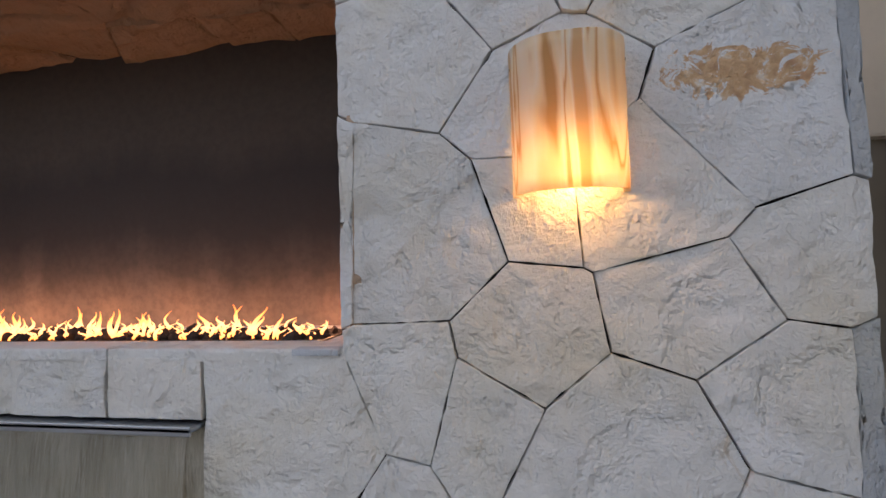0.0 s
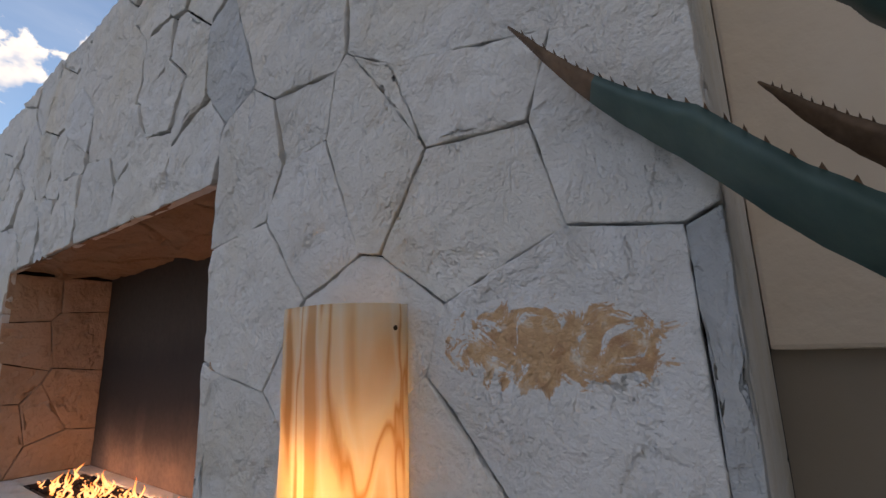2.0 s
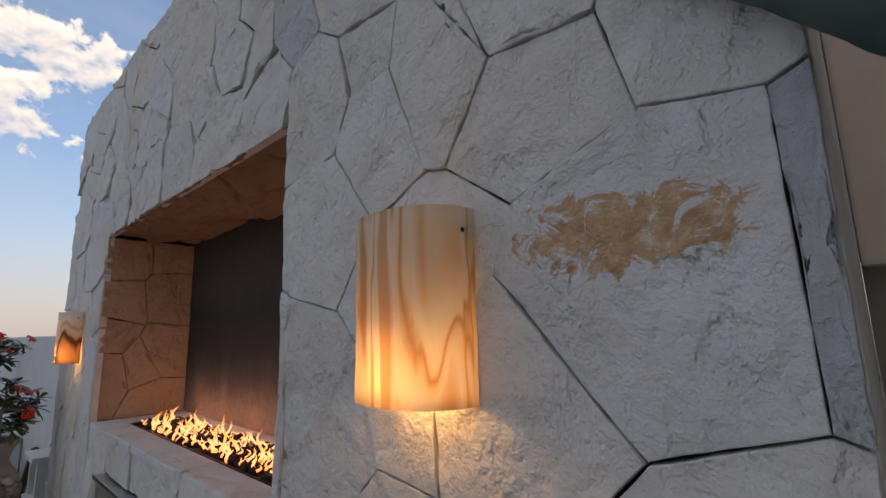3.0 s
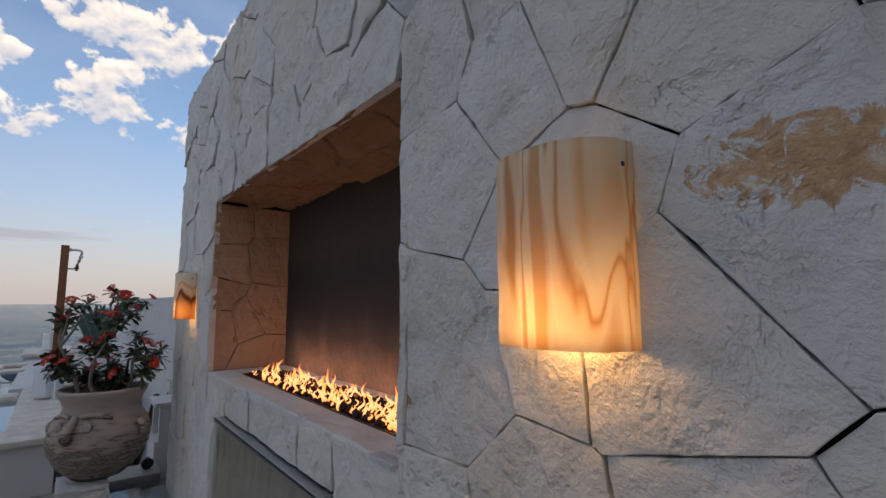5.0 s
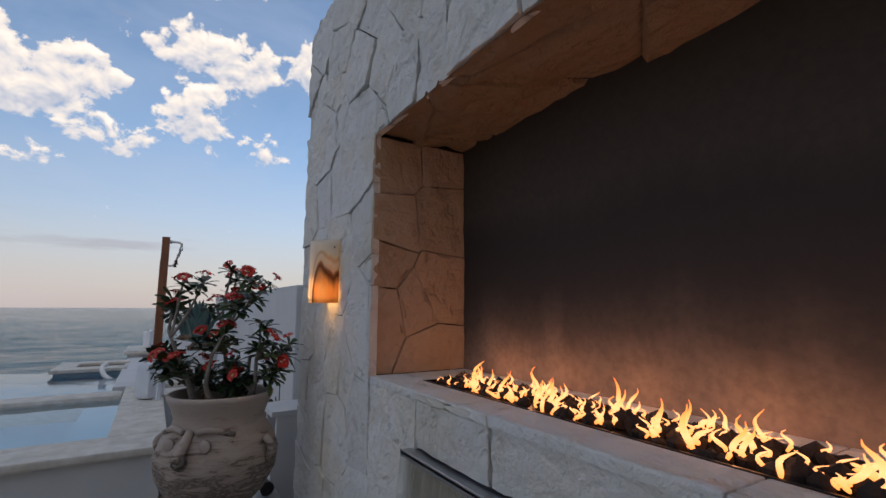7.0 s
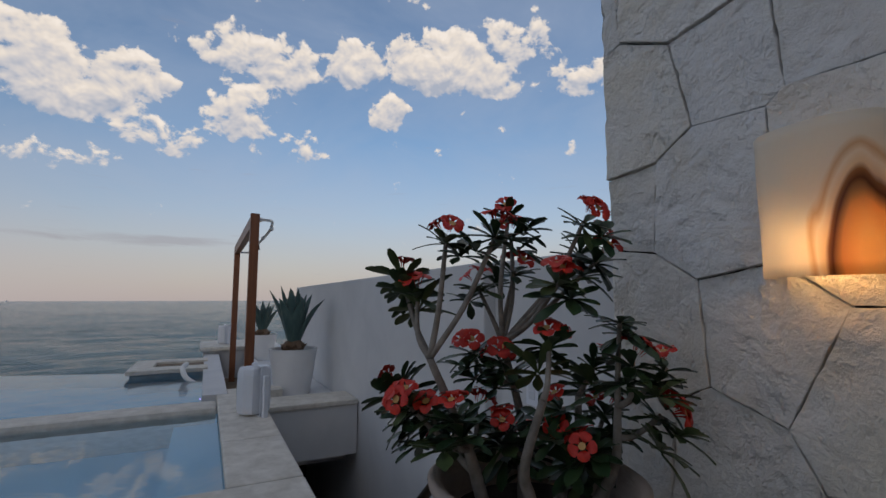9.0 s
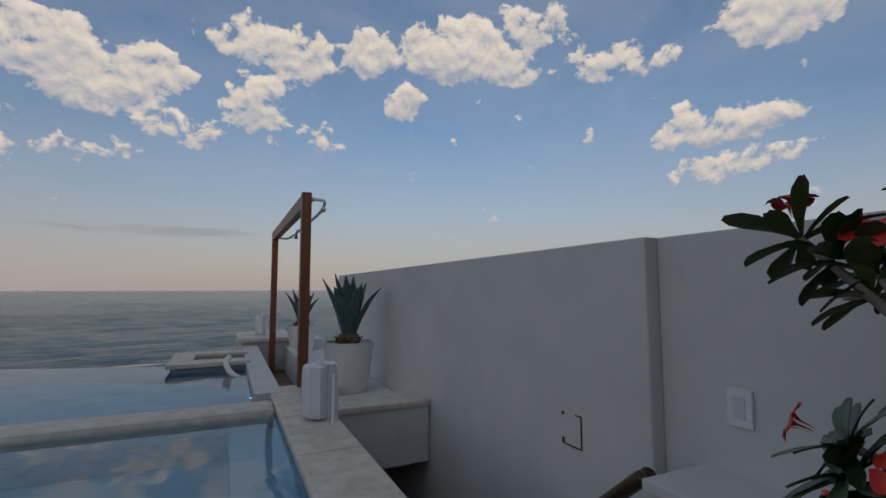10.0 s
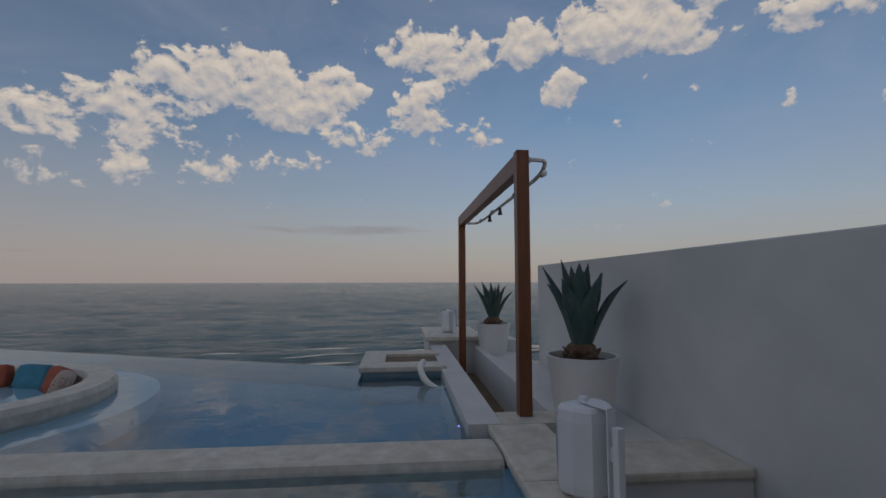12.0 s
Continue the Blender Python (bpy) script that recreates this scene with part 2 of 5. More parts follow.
def plain(name, a, b, scale=6.0, rough=0.7, bumps=0.004, fine=80.0, metal=0.0, stretch=(1, 1, 1)):
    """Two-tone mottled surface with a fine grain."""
    k = Mat(name, a, rough, metal)
    v = k.coords(stretch)
    n, f = k.noise(v, scale, 6, 0.6, 0.3), k.noise(v, fine, 4)
    k.colour(k.ramp(n, [(0.32, a), (0.68, b)]))
    k.rough(f, max(0.05, rough - 0.12), min(1, rough + 0.1))
    k.bump((n, bumps, 0.4), (f, bumps * 0.3, 0.5))
    return k.m


STONE = limestone("limestone")
STONE_RUST = limestone("limestone_rusty", rust=True)
STONE_GREY = limestone("limestone_grey", tint=(0.72, 0.76, 0.82))
# Jamb copy of the limestone, recess shade and fire warmth tinted in.
STONE_JAMB_SHADE = limestone("limestone_jamb_shade", tint=(0.62, 0.46, 0.34))
# Soffit copy: soot and underside shade mixed into one dark brown tint.
STONE_SOOT_SHADE = limestone("limestone_smoked_shaded", tint=(0.40, 0.27, 0.17))
MORTAR = plain("dark_joint", (0.010, 0.009, 0.008), (0.022, 0.02, 0.018), 20, 0.95)
WHITE_WALL = plain("white_render", (0.56, 0.565, 0.57), (0.64, 0.64, 0.64), 1.6, 0.85, 0.004, 60)
STUCCO = plain("sand_stucco", (0.68, 0.58, 0.46), (0.76, 0.66, 0.54), 3.0, 0.9, 0.02, 25)
STUCCO_DARK = plain("tan_paint", (0.30, 0.255, 0.20), (0.34, 0.29, 0.23), 1.5, 0.75, 0.001, 90)
TRAVERTINE = plain("travertine", (0.50, 0.465, 0.40), (0.68, 0.645, 0.575), 9, 0.7, 0.004, 70)
PLASTER_BLUE = plain("pool_plaster", (0.02, 0.27, 0.50), (0.04, 0.34, 0.58), 1.2, 0.6, 0.001)
PLASTER_PALE = plain("tub_plaster", (0.34, 0.58, 0.74), (0.44, 0.66, 0.80), 1.2, 0.6, 0.001)
WOOD = plain("stained_wood", (0.13, 0.045, 0.018), (0.22, 0.075, 0.028), 5, 0.45, 0.002, 60, 0, (6, 6, 0.6))
POT_WHITE = plain("white_planter", (0.70, 0.70, 0.70), (0.76, 0.76, 0.76), 3, 0.5, 0.001)
PLASTIC = plain("white_plastic", (0.66, 0.68, 0.72), (0.72, 0.74, 0.78), 3, 0.45, 0.0004)
GRILLE = plain("grille_cloth", (0.55, 0.57, 0.60), (0.62, 0.64, 0.67), 200, 0.7, 0.0008, 400)
PVC = plain("pvc_pipe", (0.70, 0.69, 0.66), (0.76, 0.75, 0.72), 8, 0.4, 0.0004)
METAL = plain("brushed_steel", (0.42, 0.44, 0.47), (0.52, 0.54, 0.57), 6, 0.35, 0.0004, 120, 1.0)
BRONZE = plain("dark_bronze", (0.06, 0.045, 0.03), (0.10, 0.075, 0.05), 30, 0.4, 0.0006, 120, 0.8)
BLACK = plain("black_paint", (0.015, 0.015, 0.017), (0.03, 0.03, 0.032), 10, 0.45, 0.0006)
SOIL = plain("soil", (0.02, 0.014, 0.01), (0.05, 0.035, 0.025), 30, 0.95, 0.02)
BROWN_FLOOR = plain("brown_stair", (0.13, 0.09, 0.055), (0.19, 0.135, 0.085), 4, 0.8)
DECK = plain("terrace_stone", (0.26, 0.24, 0.205), (0.34, 0.315, 0.275), 4, 0.8)
SAND = plain("sand", (0.48, 0.38, 0.27), (0.60, 0.49, 0.36), 0.4, 0.95, 0.05, 6)
BARK = plain("grey_bark", (0.16, 0.14, 0.12), (0.30, 0.27, 0.235), 25, 0.75, 0.004, 90)
LEAF = plain("dark_leaf", (0.018, 0.045, 0.018), (0.045, 0.085, 0.032), 14, 0.35, 0.001, 60)
LEAF_PALE = plain("olive_leaf", (0.05, 0.085, 0.03), (0.10, 0.13, 0.05), 14, 0.4, 0.001, 60)
CUSHION = plain("rust_cushion", (0.22, 0.05, 0.03), (0.30, 0.08, 0.045), 20, 0.9)
CUSHION_BLUE = plain("teal_cushion", (0.02, 0.13, 0.22), (0.03, 0.18, 0.29), 10, 0.85)
CUSHION_LIGHT = plain("striped_cushion", (0.5, 0.47, 0.44), (0.25, 0.14, 0.11), 60, 0.9)
LAVA = plain("lava_rock", (0.012, 0.009, 0.008), (0.05, 0.032, 0.024), 40, 0.95, 0.006)


def make_petal():
    k = Mat("red_petal", (0.6, 0.03, 0.02), 0.5)
    v = k.coords()
    k.colour(k.ramp(k.noise(v, 60, 4), [(0.3, (0.44, 0.012, 0.008)), (0.7, (0.66, 0.04, 0.018))]))
    k.b.inputs["Subsurface Weight"].default_value = 0.0
    return k.m


def make_agave():
    k = Mat("agave_leaf", (0.06, 0.10, 0.09), 0.5)
    v = k.coords((1, 1, 0.35))
    k.colour(k.ramp(k.noise(v, 14, 5, 0.6, 0.3), [(0.3, (0.035, 0.075, 0.070)), (0.55, (0.06, 0.11, 0.10)), (0.75, (0.10, 0.15, 0.13))]))
    k.bump((k.noise(v, 30, 5), 0.003, 0.5))
    return k.m


def make_onyx(name, seed, cave=None):
    """Banded honey onyx that lets the bulb shine through; cave is the centre of a dark-ringed amber heart."""
    k = Mat(name, (0.8, 0.6, 0.35), 0.28)
    v = k.coords((1, 1, 0.14))
    mp = k.node("ShaderNodeMapping")
    mp.inputs["Location"].default_value = (seed, seed * 0.7, seed * 0.3)
    k.link(v, mp.inputs[0])
    w = k.noise(mp.outputs[0], 13, 2.5, 0.45, 0.8)
    w2 = k.noise(mp.outputs[0], 60, 3, 0.5, 0.5)
    f = k.math("ADD", k.math("MULTIPLY", w, 1.0), k.math("MULTIPLY", w2, 0.045))
    if cave:
        sp = k.node("ShaderNodeSeparateXYZ")
        k.link(k.coords(), sp.inputs[0])
        dx = k.math("DIVIDE", k.math("SUBTRACT", sp.outputs[0], cave[0]), 0.045)
        dz = k.math("DIVIDE", k.math("SUBTRACT", sp.outputs[2], cave[1]), 0.125)
        r = k.math("SQRT", k.math("ADD", k.math("MULTIPLY", dx, dx), k.math("MULTIPLY", dz, dz)))
        f = k.math("ADD", k.math("MULTIPLY", r, 0.34), k.math("MULTIPLY", w, 0.36))
        col = k.ramp(f, [(0.28, (0.93, 0.66, 0.30)), (0.42, (0.85, 0.50, 0.18)), (0.50, (0.16, 0.07, 0.03)), (0.54, (0.34, 0.17, 0.07)), (0.575, (0.86, 0.72, 0.52)), (0.64, (0.93, 0.86, 0.74)), (0.69, (0.74, 0.55, 0.34)), (0.74, (0.92, 0.87, 0.77))])
    else:
        col = k.ramp(f, [(0.34, (0.62, 0.36, 0.14)), (0.41, (0.86, 0.70, 0.46)), (0.47, (0.92, 0.86, 0.74)), (0.515, (0.90, 0.80, 0.62)), (0.545, (0.66, 0.40, 0.17)), (0.575, (0.90, 0.79, 0.58)), (0.63, (0.93, 0.88, 0.78)), (0.70, (0.74, 0.52, 0.28))])
    k.colour(col)
    tr = k.node("ShaderNodeBsdfTranslucent")
    k.link(col, tr.inputs[0])
    mx = k.node("ShaderNodeMixShader")
    mx.inputs[0].default_value = 0.55
    k.link(k.b.outputs[0], mx.inputs[1])
    k.link(tr.outputs[0], mx.inputs[2])
    out = k.t.nodes["Material Output"]
    k.link(mx.outputs[0], out.inputs[0])
    return k.m


def make_emitter(name, colour, strength):
    k = Mat(name, colour, 0.5)
    k.b.inputs["Base Color"].default_value = (0, 0, 0, 1)
    k.b.inputs["Emission Color"].default_value = (*colour, 1)
    k.b.inputs["Emission Strength"].default_value = strength
    return k.m


def make_flame():
    k = Mat("flame", (0, 0, 0), 1.0)
    tc = k.node("ShaderNodeTexCoord")
    sp = k.node("ShaderNodeSeparateXYZ")
    k.link(tc.outputs["Object"], sp.inputs[0])
    h = k.math("SUBTRACT", sp.outputs[2], 1.155)
    k.link(k.ramp(k.math("MULTIPLY", h, 11.0), [(0.0, (1.0, 0.27, 0.05)), (0.25, (1.0, 0.42, 0.16)), (0.55, (1.0, 0.30, 0.07)), (1.0, (0.9, 0.13, 0.015))]), k.b.inputs["Emission Color"])
    k.b.inputs["Emission Strength"].default_value = 1.45
    return k.m


def make_soot_glow():
    """Firebox plaster: the fire's glow painted as tan low down, drifting black soot above."""
    k = Mat("soot_glow_plaster", (0.03, 0.025, 0.02), 0.85)
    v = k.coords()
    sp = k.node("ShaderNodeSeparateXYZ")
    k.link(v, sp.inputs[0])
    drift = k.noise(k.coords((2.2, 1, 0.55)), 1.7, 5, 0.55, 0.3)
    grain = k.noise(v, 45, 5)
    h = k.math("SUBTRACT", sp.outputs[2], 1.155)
    glow_to_soot = k.math("ADD", k.math("MULTIPLY", h, 1.6), k.math("MULTIPLY", k.math("SUBTRACT", drift, 0.5), 0.5))
    col = k.ramp(glow_to_soot, [(0.0, (0.24, 0.18, 0.14)), (0.10, (0.20, 0.15, 0.115)), (0.30, (0.075, 0.06, 0.05)), (0.50, (0.032, 0.028, 0.026)), (0.80, (0.026, 0.023, 0.022)), (1.0, (0.055, 0.045, 0.037))])
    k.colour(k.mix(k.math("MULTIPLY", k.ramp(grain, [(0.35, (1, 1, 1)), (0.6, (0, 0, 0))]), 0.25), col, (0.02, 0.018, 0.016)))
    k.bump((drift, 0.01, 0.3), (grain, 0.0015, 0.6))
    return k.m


def make_water(name, colour, ripple, scale, rough=0.02, clear=1.0, stretch=(1, 1, 1), shine=0.5):
    k = Mat(name, colour, rough)
    k.b.inputs["Transmission Weight"].default_value = clear
    k.b.inputs["IOR"].default_value = 1.33
    k.b.inputs["Specular IOR Level"].default_value = shine
    v = k.coords(stretch)
    k.bump((k.noise(v, scale, 4, 0.5, 0.5), ripple, 0.5))
    return k.m


def make_sea():
    k = Mat("sea_water", (0.05, 0.11, 0.14), 0.12)
    k.b.inputs["Specular IOR Level"].default_value = 0.4
    k.b.inputs["IOR"].default_value = 1.33
    v = k.coords((1, 0.3, 1))
    far = k.coords((0.12, 0.03, 1))
    n2 = k.noise(far, 0.09, 5, 0.6)
    k.colour(k.ramp(n2, [(0.35, (0.035, 0.085, 0.105)), (0.65, (0.065, 0.125, 0.145))]))
    k.bump((k.noise(far, 1.3, 6, 0.65, 0.4), 3.5, 0.8), (k.noise(v, 0.30, 6, 0.62, 0.4), 1.6, 0.9), (k.noise(v, 1.6, 5), 0.25, 0.8))
    return k.m


PETAL, AGAVE = make_petal(), make_agave()
AGAVE_DRY = plain("withered_agave", (0.09, 0.055, 0.032), (0.20, 0.125, 0.075), 30, 0.8, 0.003)
STAMEN = plain("yellow_throat", (0.55, 0.30, 0.10), (0.65, 0.40, 0.15), 30, 0.6)
ONYX, ONYX_TWO = make_onyx("honey_onyx", 3.3), make_onyx("swirled_onyx", 9.1, (0.085, 1.465))
BULB = make_emitter("bulb", (1.0, 0.62, 0.26), 9.0)
LED = make_emitter("pool_led", (0.35, 0.25, 1.0), 6.0)
FLAME, SOOT_GLOW = make_flame(), make_soot_glow()
POOL_WATER = make_water("pool_water", (0.72, 0.90, 0.97), 0.02, 2.6, shine=0.12)
TUB_WATER = make_water("tub_water", (0.80, 0.92, 0.96), 0.01, 1.8, shine=0.2)
FALL_WATER = make_water("falling_water", (0.95, 0.95, 0.88), 0.10, 30.0, 0.06, 0.92, (2.6, 2.6, 0.22))
SEA = make_sea()


def make_clay():
    k = Mat("weathered_clay", (0.5, 0.4, 0.33), 0.85)
    v = k.coords((1, 1, 4.0))
    n, f = k.noise(v, 8, 8, 0.7, 0.6), k.noise(v, 40, 5)
    sp = k.node("ShaderNodeSeparateXYZ")
    tc = k.node("ShaderNodeTexCoord")
    k.link(tc.outputs["Generated"], sp.inputs[0])
    worn = k.math("ADD", n, k.math("MULTIPLY", k.math("SUBTRACT", 0.45, sp.outputs[2]), 0.45))
    k.colour(k.ramp(worn, [(0.38, (0.44, 0.37, 0.32)), (0.50, (0.36, 0.29, 0.24)), (0.57, (0.10, 0.075, 0.06)), (0.62, (0.34, 0.29, 0.25)), (0.70, (0.07, 0.055, 0.045))]))
    k.bump((n, 0.012, 0.6), (f, 0.003, 0.6))
    return k.m


CLAY = make_clay()


# ---- building blocks ----
def finish(name, bm, mat, smooth=False, closed=True):
    if closed:
        bmesh.ops.recalc_face_normals(bm, faces=bm.faces)
    me = bpy.data.meshes.new(name)
    for f in bm.faces:
        f.smooth = smooth
    bm.to_mesh(me)
    bm.free()
    for m in (mat if isinstance(mat, (list, tuple)) else [mat]):
        me.materials.append(m)
    return me


def part(name, bm, material, parent, label="", smooth=False):
    """One mesh object under a thing or under a part."""
    ob = new(name, finish(name, bm, material, smooth))
    ob.parent = parent
    if label:
        ob["label"] = label
    return ob


def thing(name, label, category, group="", kind="", at=(0, 0, 0), turn=0):
    ob = new(name)
    ob.empty_display_size = 0.1
    ob.matrix_basis = pose(*at, 0, 0, turn)
    return tagged(ob, label, category, group, kind)


def solid(name, bm, mat, label, category, kind="", group="", smooth=False):
    return tagged(new(name, finish(name, bm, mat, smooth)), label, category, group, kind)


def add_box(bm, x0, x1, y0, y1, z0, z1, bevel=0.0, seg=2):
    made = bmesh.ops.create_cube(bm, size=1)["verts"]
    for v in made:
        v.co = Vector((x0 + (v.co.x + 0.5) * (x1 - x0), y0 + (v.co.y + 0.5) * (y1 - y0), z0 + (v.co.z + 0.5) * (z1 - z0)))
    if bevel:
        edges = {e for v in made for e in v.link_edges}
        bmesh.ops.bevel(bm, geom=list(edges), offset=bevel, segments=seg, affect="EDGES", profile=0.6)
    return bm


def boxes(*rows, bevel=0.0):
    bm = bmesh.new()
    for r in rows:
        add_box(bm, *r, bevel=bevel)
    return bm


def lathe(profile, steps=40, wobble=0.0):
    """Turned shape from (radius, height) pairs round the z axis."""
    bm = bmesh.new()
    rings = []
    for r, z in profile:
        ring = []
        for i in range(steps):
            a = 2 * math.pi * i / steps
            k = 1 + wobble * noise.noise(Vector((math.cos(a) * 2, math.sin(a) * 2, z * 7)))
            ring.append(bm.verts.new((r * k * math.cos(a), r * k * math.sin(a), z)))
        rings.append(ring)
    for a, b in zip(rings, rings[1:]):
        for i in range(steps):
            bm.faces.new((a[i], a[(i + 1) % steps], b[(i + 1) % steps], b[i]))
    bm.faces.new(rings[0][::-1])
    bm.faces.new(rings[-1])
    return bm


def tube(points, radii, sides=10, bm=None):
    """A round bar along points."""
    bm = bm or bmesh.new()
    pts = [Vector(p) for p in points]
    if isinstance(radii, (int, float)):
        radii = [radii] * len(pts)
    rings = []
    for i, p in enumerate(pts):
        d = (pts[min(i + 1, len(pts) - 1)] - pts[max(i - 1, 0)]).normalized()
        side = d.cross(Vector((0.31, 0.17, 0.93))).normalized()
        over = d.cross(side)
        rings.append([bm.verts.new(p + radii[i] * (math.cos(2 * math.pi * j / sides) * side + math.sin(2 * math.pi * j / sides) * over)) for j in range(sides)])
    for a, b in zip(rings, rings[1:]):
        for j in range(sides):
            bm.faces.new((a[j], a[(j + 1) % sides], b[(j + 1) % sides], b[j]))
    bm.faces.new(rings[0][::-1])
    bm.faces.new(rings[-1])
    return bm


def curve(points, n=10):
    """A smooth line through points (Catmull-Rom)."""
    p = [Vector(q) for q in points]
    p = [2 * p[0] - p[1], *p, 2 * p[-1] - p[-2]]
    out = []
    for i in range(1, len(p) - 2):
        for j in range(n):
            t = j / n
            out.append(0.5 * (2 * p[i] + (p[i + 1] - p[i - 1]) * t + (2 * p[i - 1] - 5 * p[i] + 4 * p[i + 1] - p[i + 2]) * t * t
                              + (3 * p[i] - p[i - 1] - 3 * p[i + 1] + p[i + 2]) * t ** 3))
    return out + [p[-2]]


# ---- ground, sea, beach ----
def sheet(name, x0, x1, y0, y1, z, mat, label, category, nx=1, ny=1):
    bm = bmesh.new()
    grid = [[bm.verts.new((x0 + (x1 - x0) * i / nx, y0 + (y1 - y0) * j / ny, z)) for j in range(ny + 1)] for i in range(nx + 1)]
    for i in range(nx):
        for j in range(ny):
            bm.faces.new((grid[i][j], grid[i + 1][j], grid[i + 1][j + 1], grid[i][j + 1]))
    return tagged(new(name, finish(name, bm, mat, False, False)), label, category, kind="structure")


sea = bmesh.new()
radii = [20.0]
while radii[-1] < 4800:
    radii.append(radii[-1] * 1.026 + 0.15)
SPOKES = 420
hoops = []
for r in radii:
    hoop = []
    calm = min(1.0, r / 45) * (1.0 if r < 400 else 400 / r)
    for i in range(SPOKES):
        a = 2 * math.pi * i / SPOKES
        x, y = r * math.cos(a), r * math.sin(a)
        swell = 0.14 * math.sin(0.52 * x + 0.10 * y + 2.4 * noise.noise(Vector((x * 0.03, y * 0.02, 0))))
        chop = 0.30 * noise.noise(Vector((x * 0.21, y * 0.075, 1.0))) + 0.16 * noise.noise(Vector((x * 0.55, y * 0.2, 5.0)))
        hoop.append(sea.verts.new((x, y, -6.2 + calm * (swell + chop))))
    hoops.append(hoop)
for a, b in zip(hoops, hoops[1:]):
    for i in range(SPOKES):
        sea.faces.new((a[i], b[i], b[(i + 1) % SPOKES], a[(i + 1) % SPOKES]))
tagged(new("water", finish("water", sea, SEA, True, False)), "calm grey-blue sea with small wind waves reaching the horizon", "sea", kind="structure")
beach = bmesh.new()
shore = [beach.verts.new((-47 + 2.5 * math.sin(j * 0.7) - 0.14 * (-120 + 8 * j), -120 + 8 * j, -6.25)) for j in range(31)]
bank = [beach.verts.new((-24, -120 + 8 * j, -4.6)) for j in range(31)]
land = [beach.verts.new((60, -120 + 8 * j, -4.3)) for j in range(31)]
for a, b in ((shore, bank), (bank, land)):
    for j in range(30):
        beach.faces.new((a[j], a[j + 1], b[j + 1], b[j]))
solid("ground", beach, SAND, "pale sandy beach below the terrace", "beach", "structure", smooth=True)
surf = bmesh.new()
rng = random.Random(4)
for k in range(3):
    pts = [(-50.5 - 3.2 * k + 2.5 * math.sin(j * 0.35 + k) - 0.14 * (-110 + 4 * j) + rng.uniform(-0.4, 0.4), -110 + 4 * j, -6.16) for j in range(45)]
    for j in range(0, 42, 3):
        tube(curve(pts[j:j + 3], 3), [0.01, 0.05, 0.09, 0.10, 0.09, 0.05, 0.01], 6, surf)
solid("surf", surf, plain("foam", (0.5, 0.5, 0.48), (0.7, 0.7, 0.68), 2), "thin broken lines of surf along the beach", "surf", "stuff")
boat = thing("boat", "tiny pale boat far out on the sea", "boat", at=(-3000, -919, -6.2))
part("hull", boxes((-9, 9, -4, 4, 0, 4), bevel=1.2), PLASTIC, boat)
part("cabin", boxes((-4, 4, -2.5, 2.5, 4, 8), bevel=0.6), PLASTIC, boat)

# ---- terrace, tub, pool ----
COPE = 0.50
terrace = boxes((-4.15, 3.6, -9, -0.405, -0.3, 0), (0.4, 3.6, -0.405, 0.6, -0.3, 0), (-4.15, 3.6, -9, 0.9, -5.5, -0.3))
solid("floor", terrace, DECK, "pale stone terrace floor in front of the fire wall", "floor", "structure")

tub = thing("hot_tub", "raised hot tub with rounded travertine coping, full of still water", "hot tub", kind="structure")
part("wall", boxes((-4.70, -4.33, -6.0, -0.56, -0.3, COPE - 0.06), (-7.45, -4.70, -0.91, -0.56, -2.2, COPE - 0.06)), WHITE_WALL, tub, "white rendered tub wall")
part("shell", boxes((-6.9, -4.70, -6.0, -0.91, -0.6, -0.5), (-6.9, -4.70, -1.30, -0.91, -0.5, 0.10), (-5.15, -4.70, -6, -1.3, -0.5, 0.10), (-6.2, -5.15, -6, -3.2, -0.5, 0.10)), PLASTER_PALE, tub, "pale blue plaster steps under water")
part("lining", boxes((-6.9, -4.70, -0.925, -0.905, 0.10, COPE - 0.06), (-4.712, -4.695, -6, -0.925, 0.10, COPE - 0.06), (-6.92, -6.88, -6, -0.925, -0.5, 0.42)), PLASTER_PALE, tub)
for row in ((-4.76, -4.28, -1.62, -0.52), (-4.76, -4.28, -2.7, -1.625), (-4.76, -4.28, -6.0, -2.705)):
    part("coping_slab", boxes((*row, COPE - 0.06, COPE), bevel=0.018), TRAVERTINE, tub)
for x0, x1 in ((-5.65, -4.765), (-6.55, -5.655), (-7.46, -6.555)):
    part("coping_slab", boxes((x0, x1, -0.94, -0.52, COPE - 0.06, COPE), bevel=0.018), TRAVERTINE, tub)
part("divider", boxes((-7.23, -6.87, -6.0, -0.945, -0.5, COPE - 0.008), bevel=0.04), TRAVERTINE, tub, "wet rounded stone rim between tub and pool")
tw = sheet("tub_water", -6.88, -4.705, -6.0, -0.92, COPE - 0.07, TUB_WATER, "still clear water of the hot tub", "water")
tw.visible_shadow = False

pool = thing("pool", "infinity pool with a blue plaster shell", "pool", kind="structure")
shell = bmesh.new()
zb, zt = -0.75, COPE - 0.08
corners = [(-7.2, -1.06), (-7.2, -11.0), (-13.3, -11.0), (-10.75, -3.95), (-10.1, -2.02), (-10.75, -2.0), (-10.75, -1.06)]
low_ring = [shell.verts.new((x, y, zb)) for x, y in corners]
top_ring = [shell.verts.new((x, y, zt - 0.004)) for x, y in corners]
shell.faces.new(low_ring)
for i in range(len(corners)):
    j = (i + 1) % len(corners)
    shell.faces.new((low_ring[i], low_ring[j], top_ring[j], top_ring[i]))
part("shell", shell, PLASTER_BLUE, pool, "blue plaster basin")
pw = bmesh.new()
pw.faces.new([pw.verts.new((x, y, zt)) for x, y in corners]).normal_update()
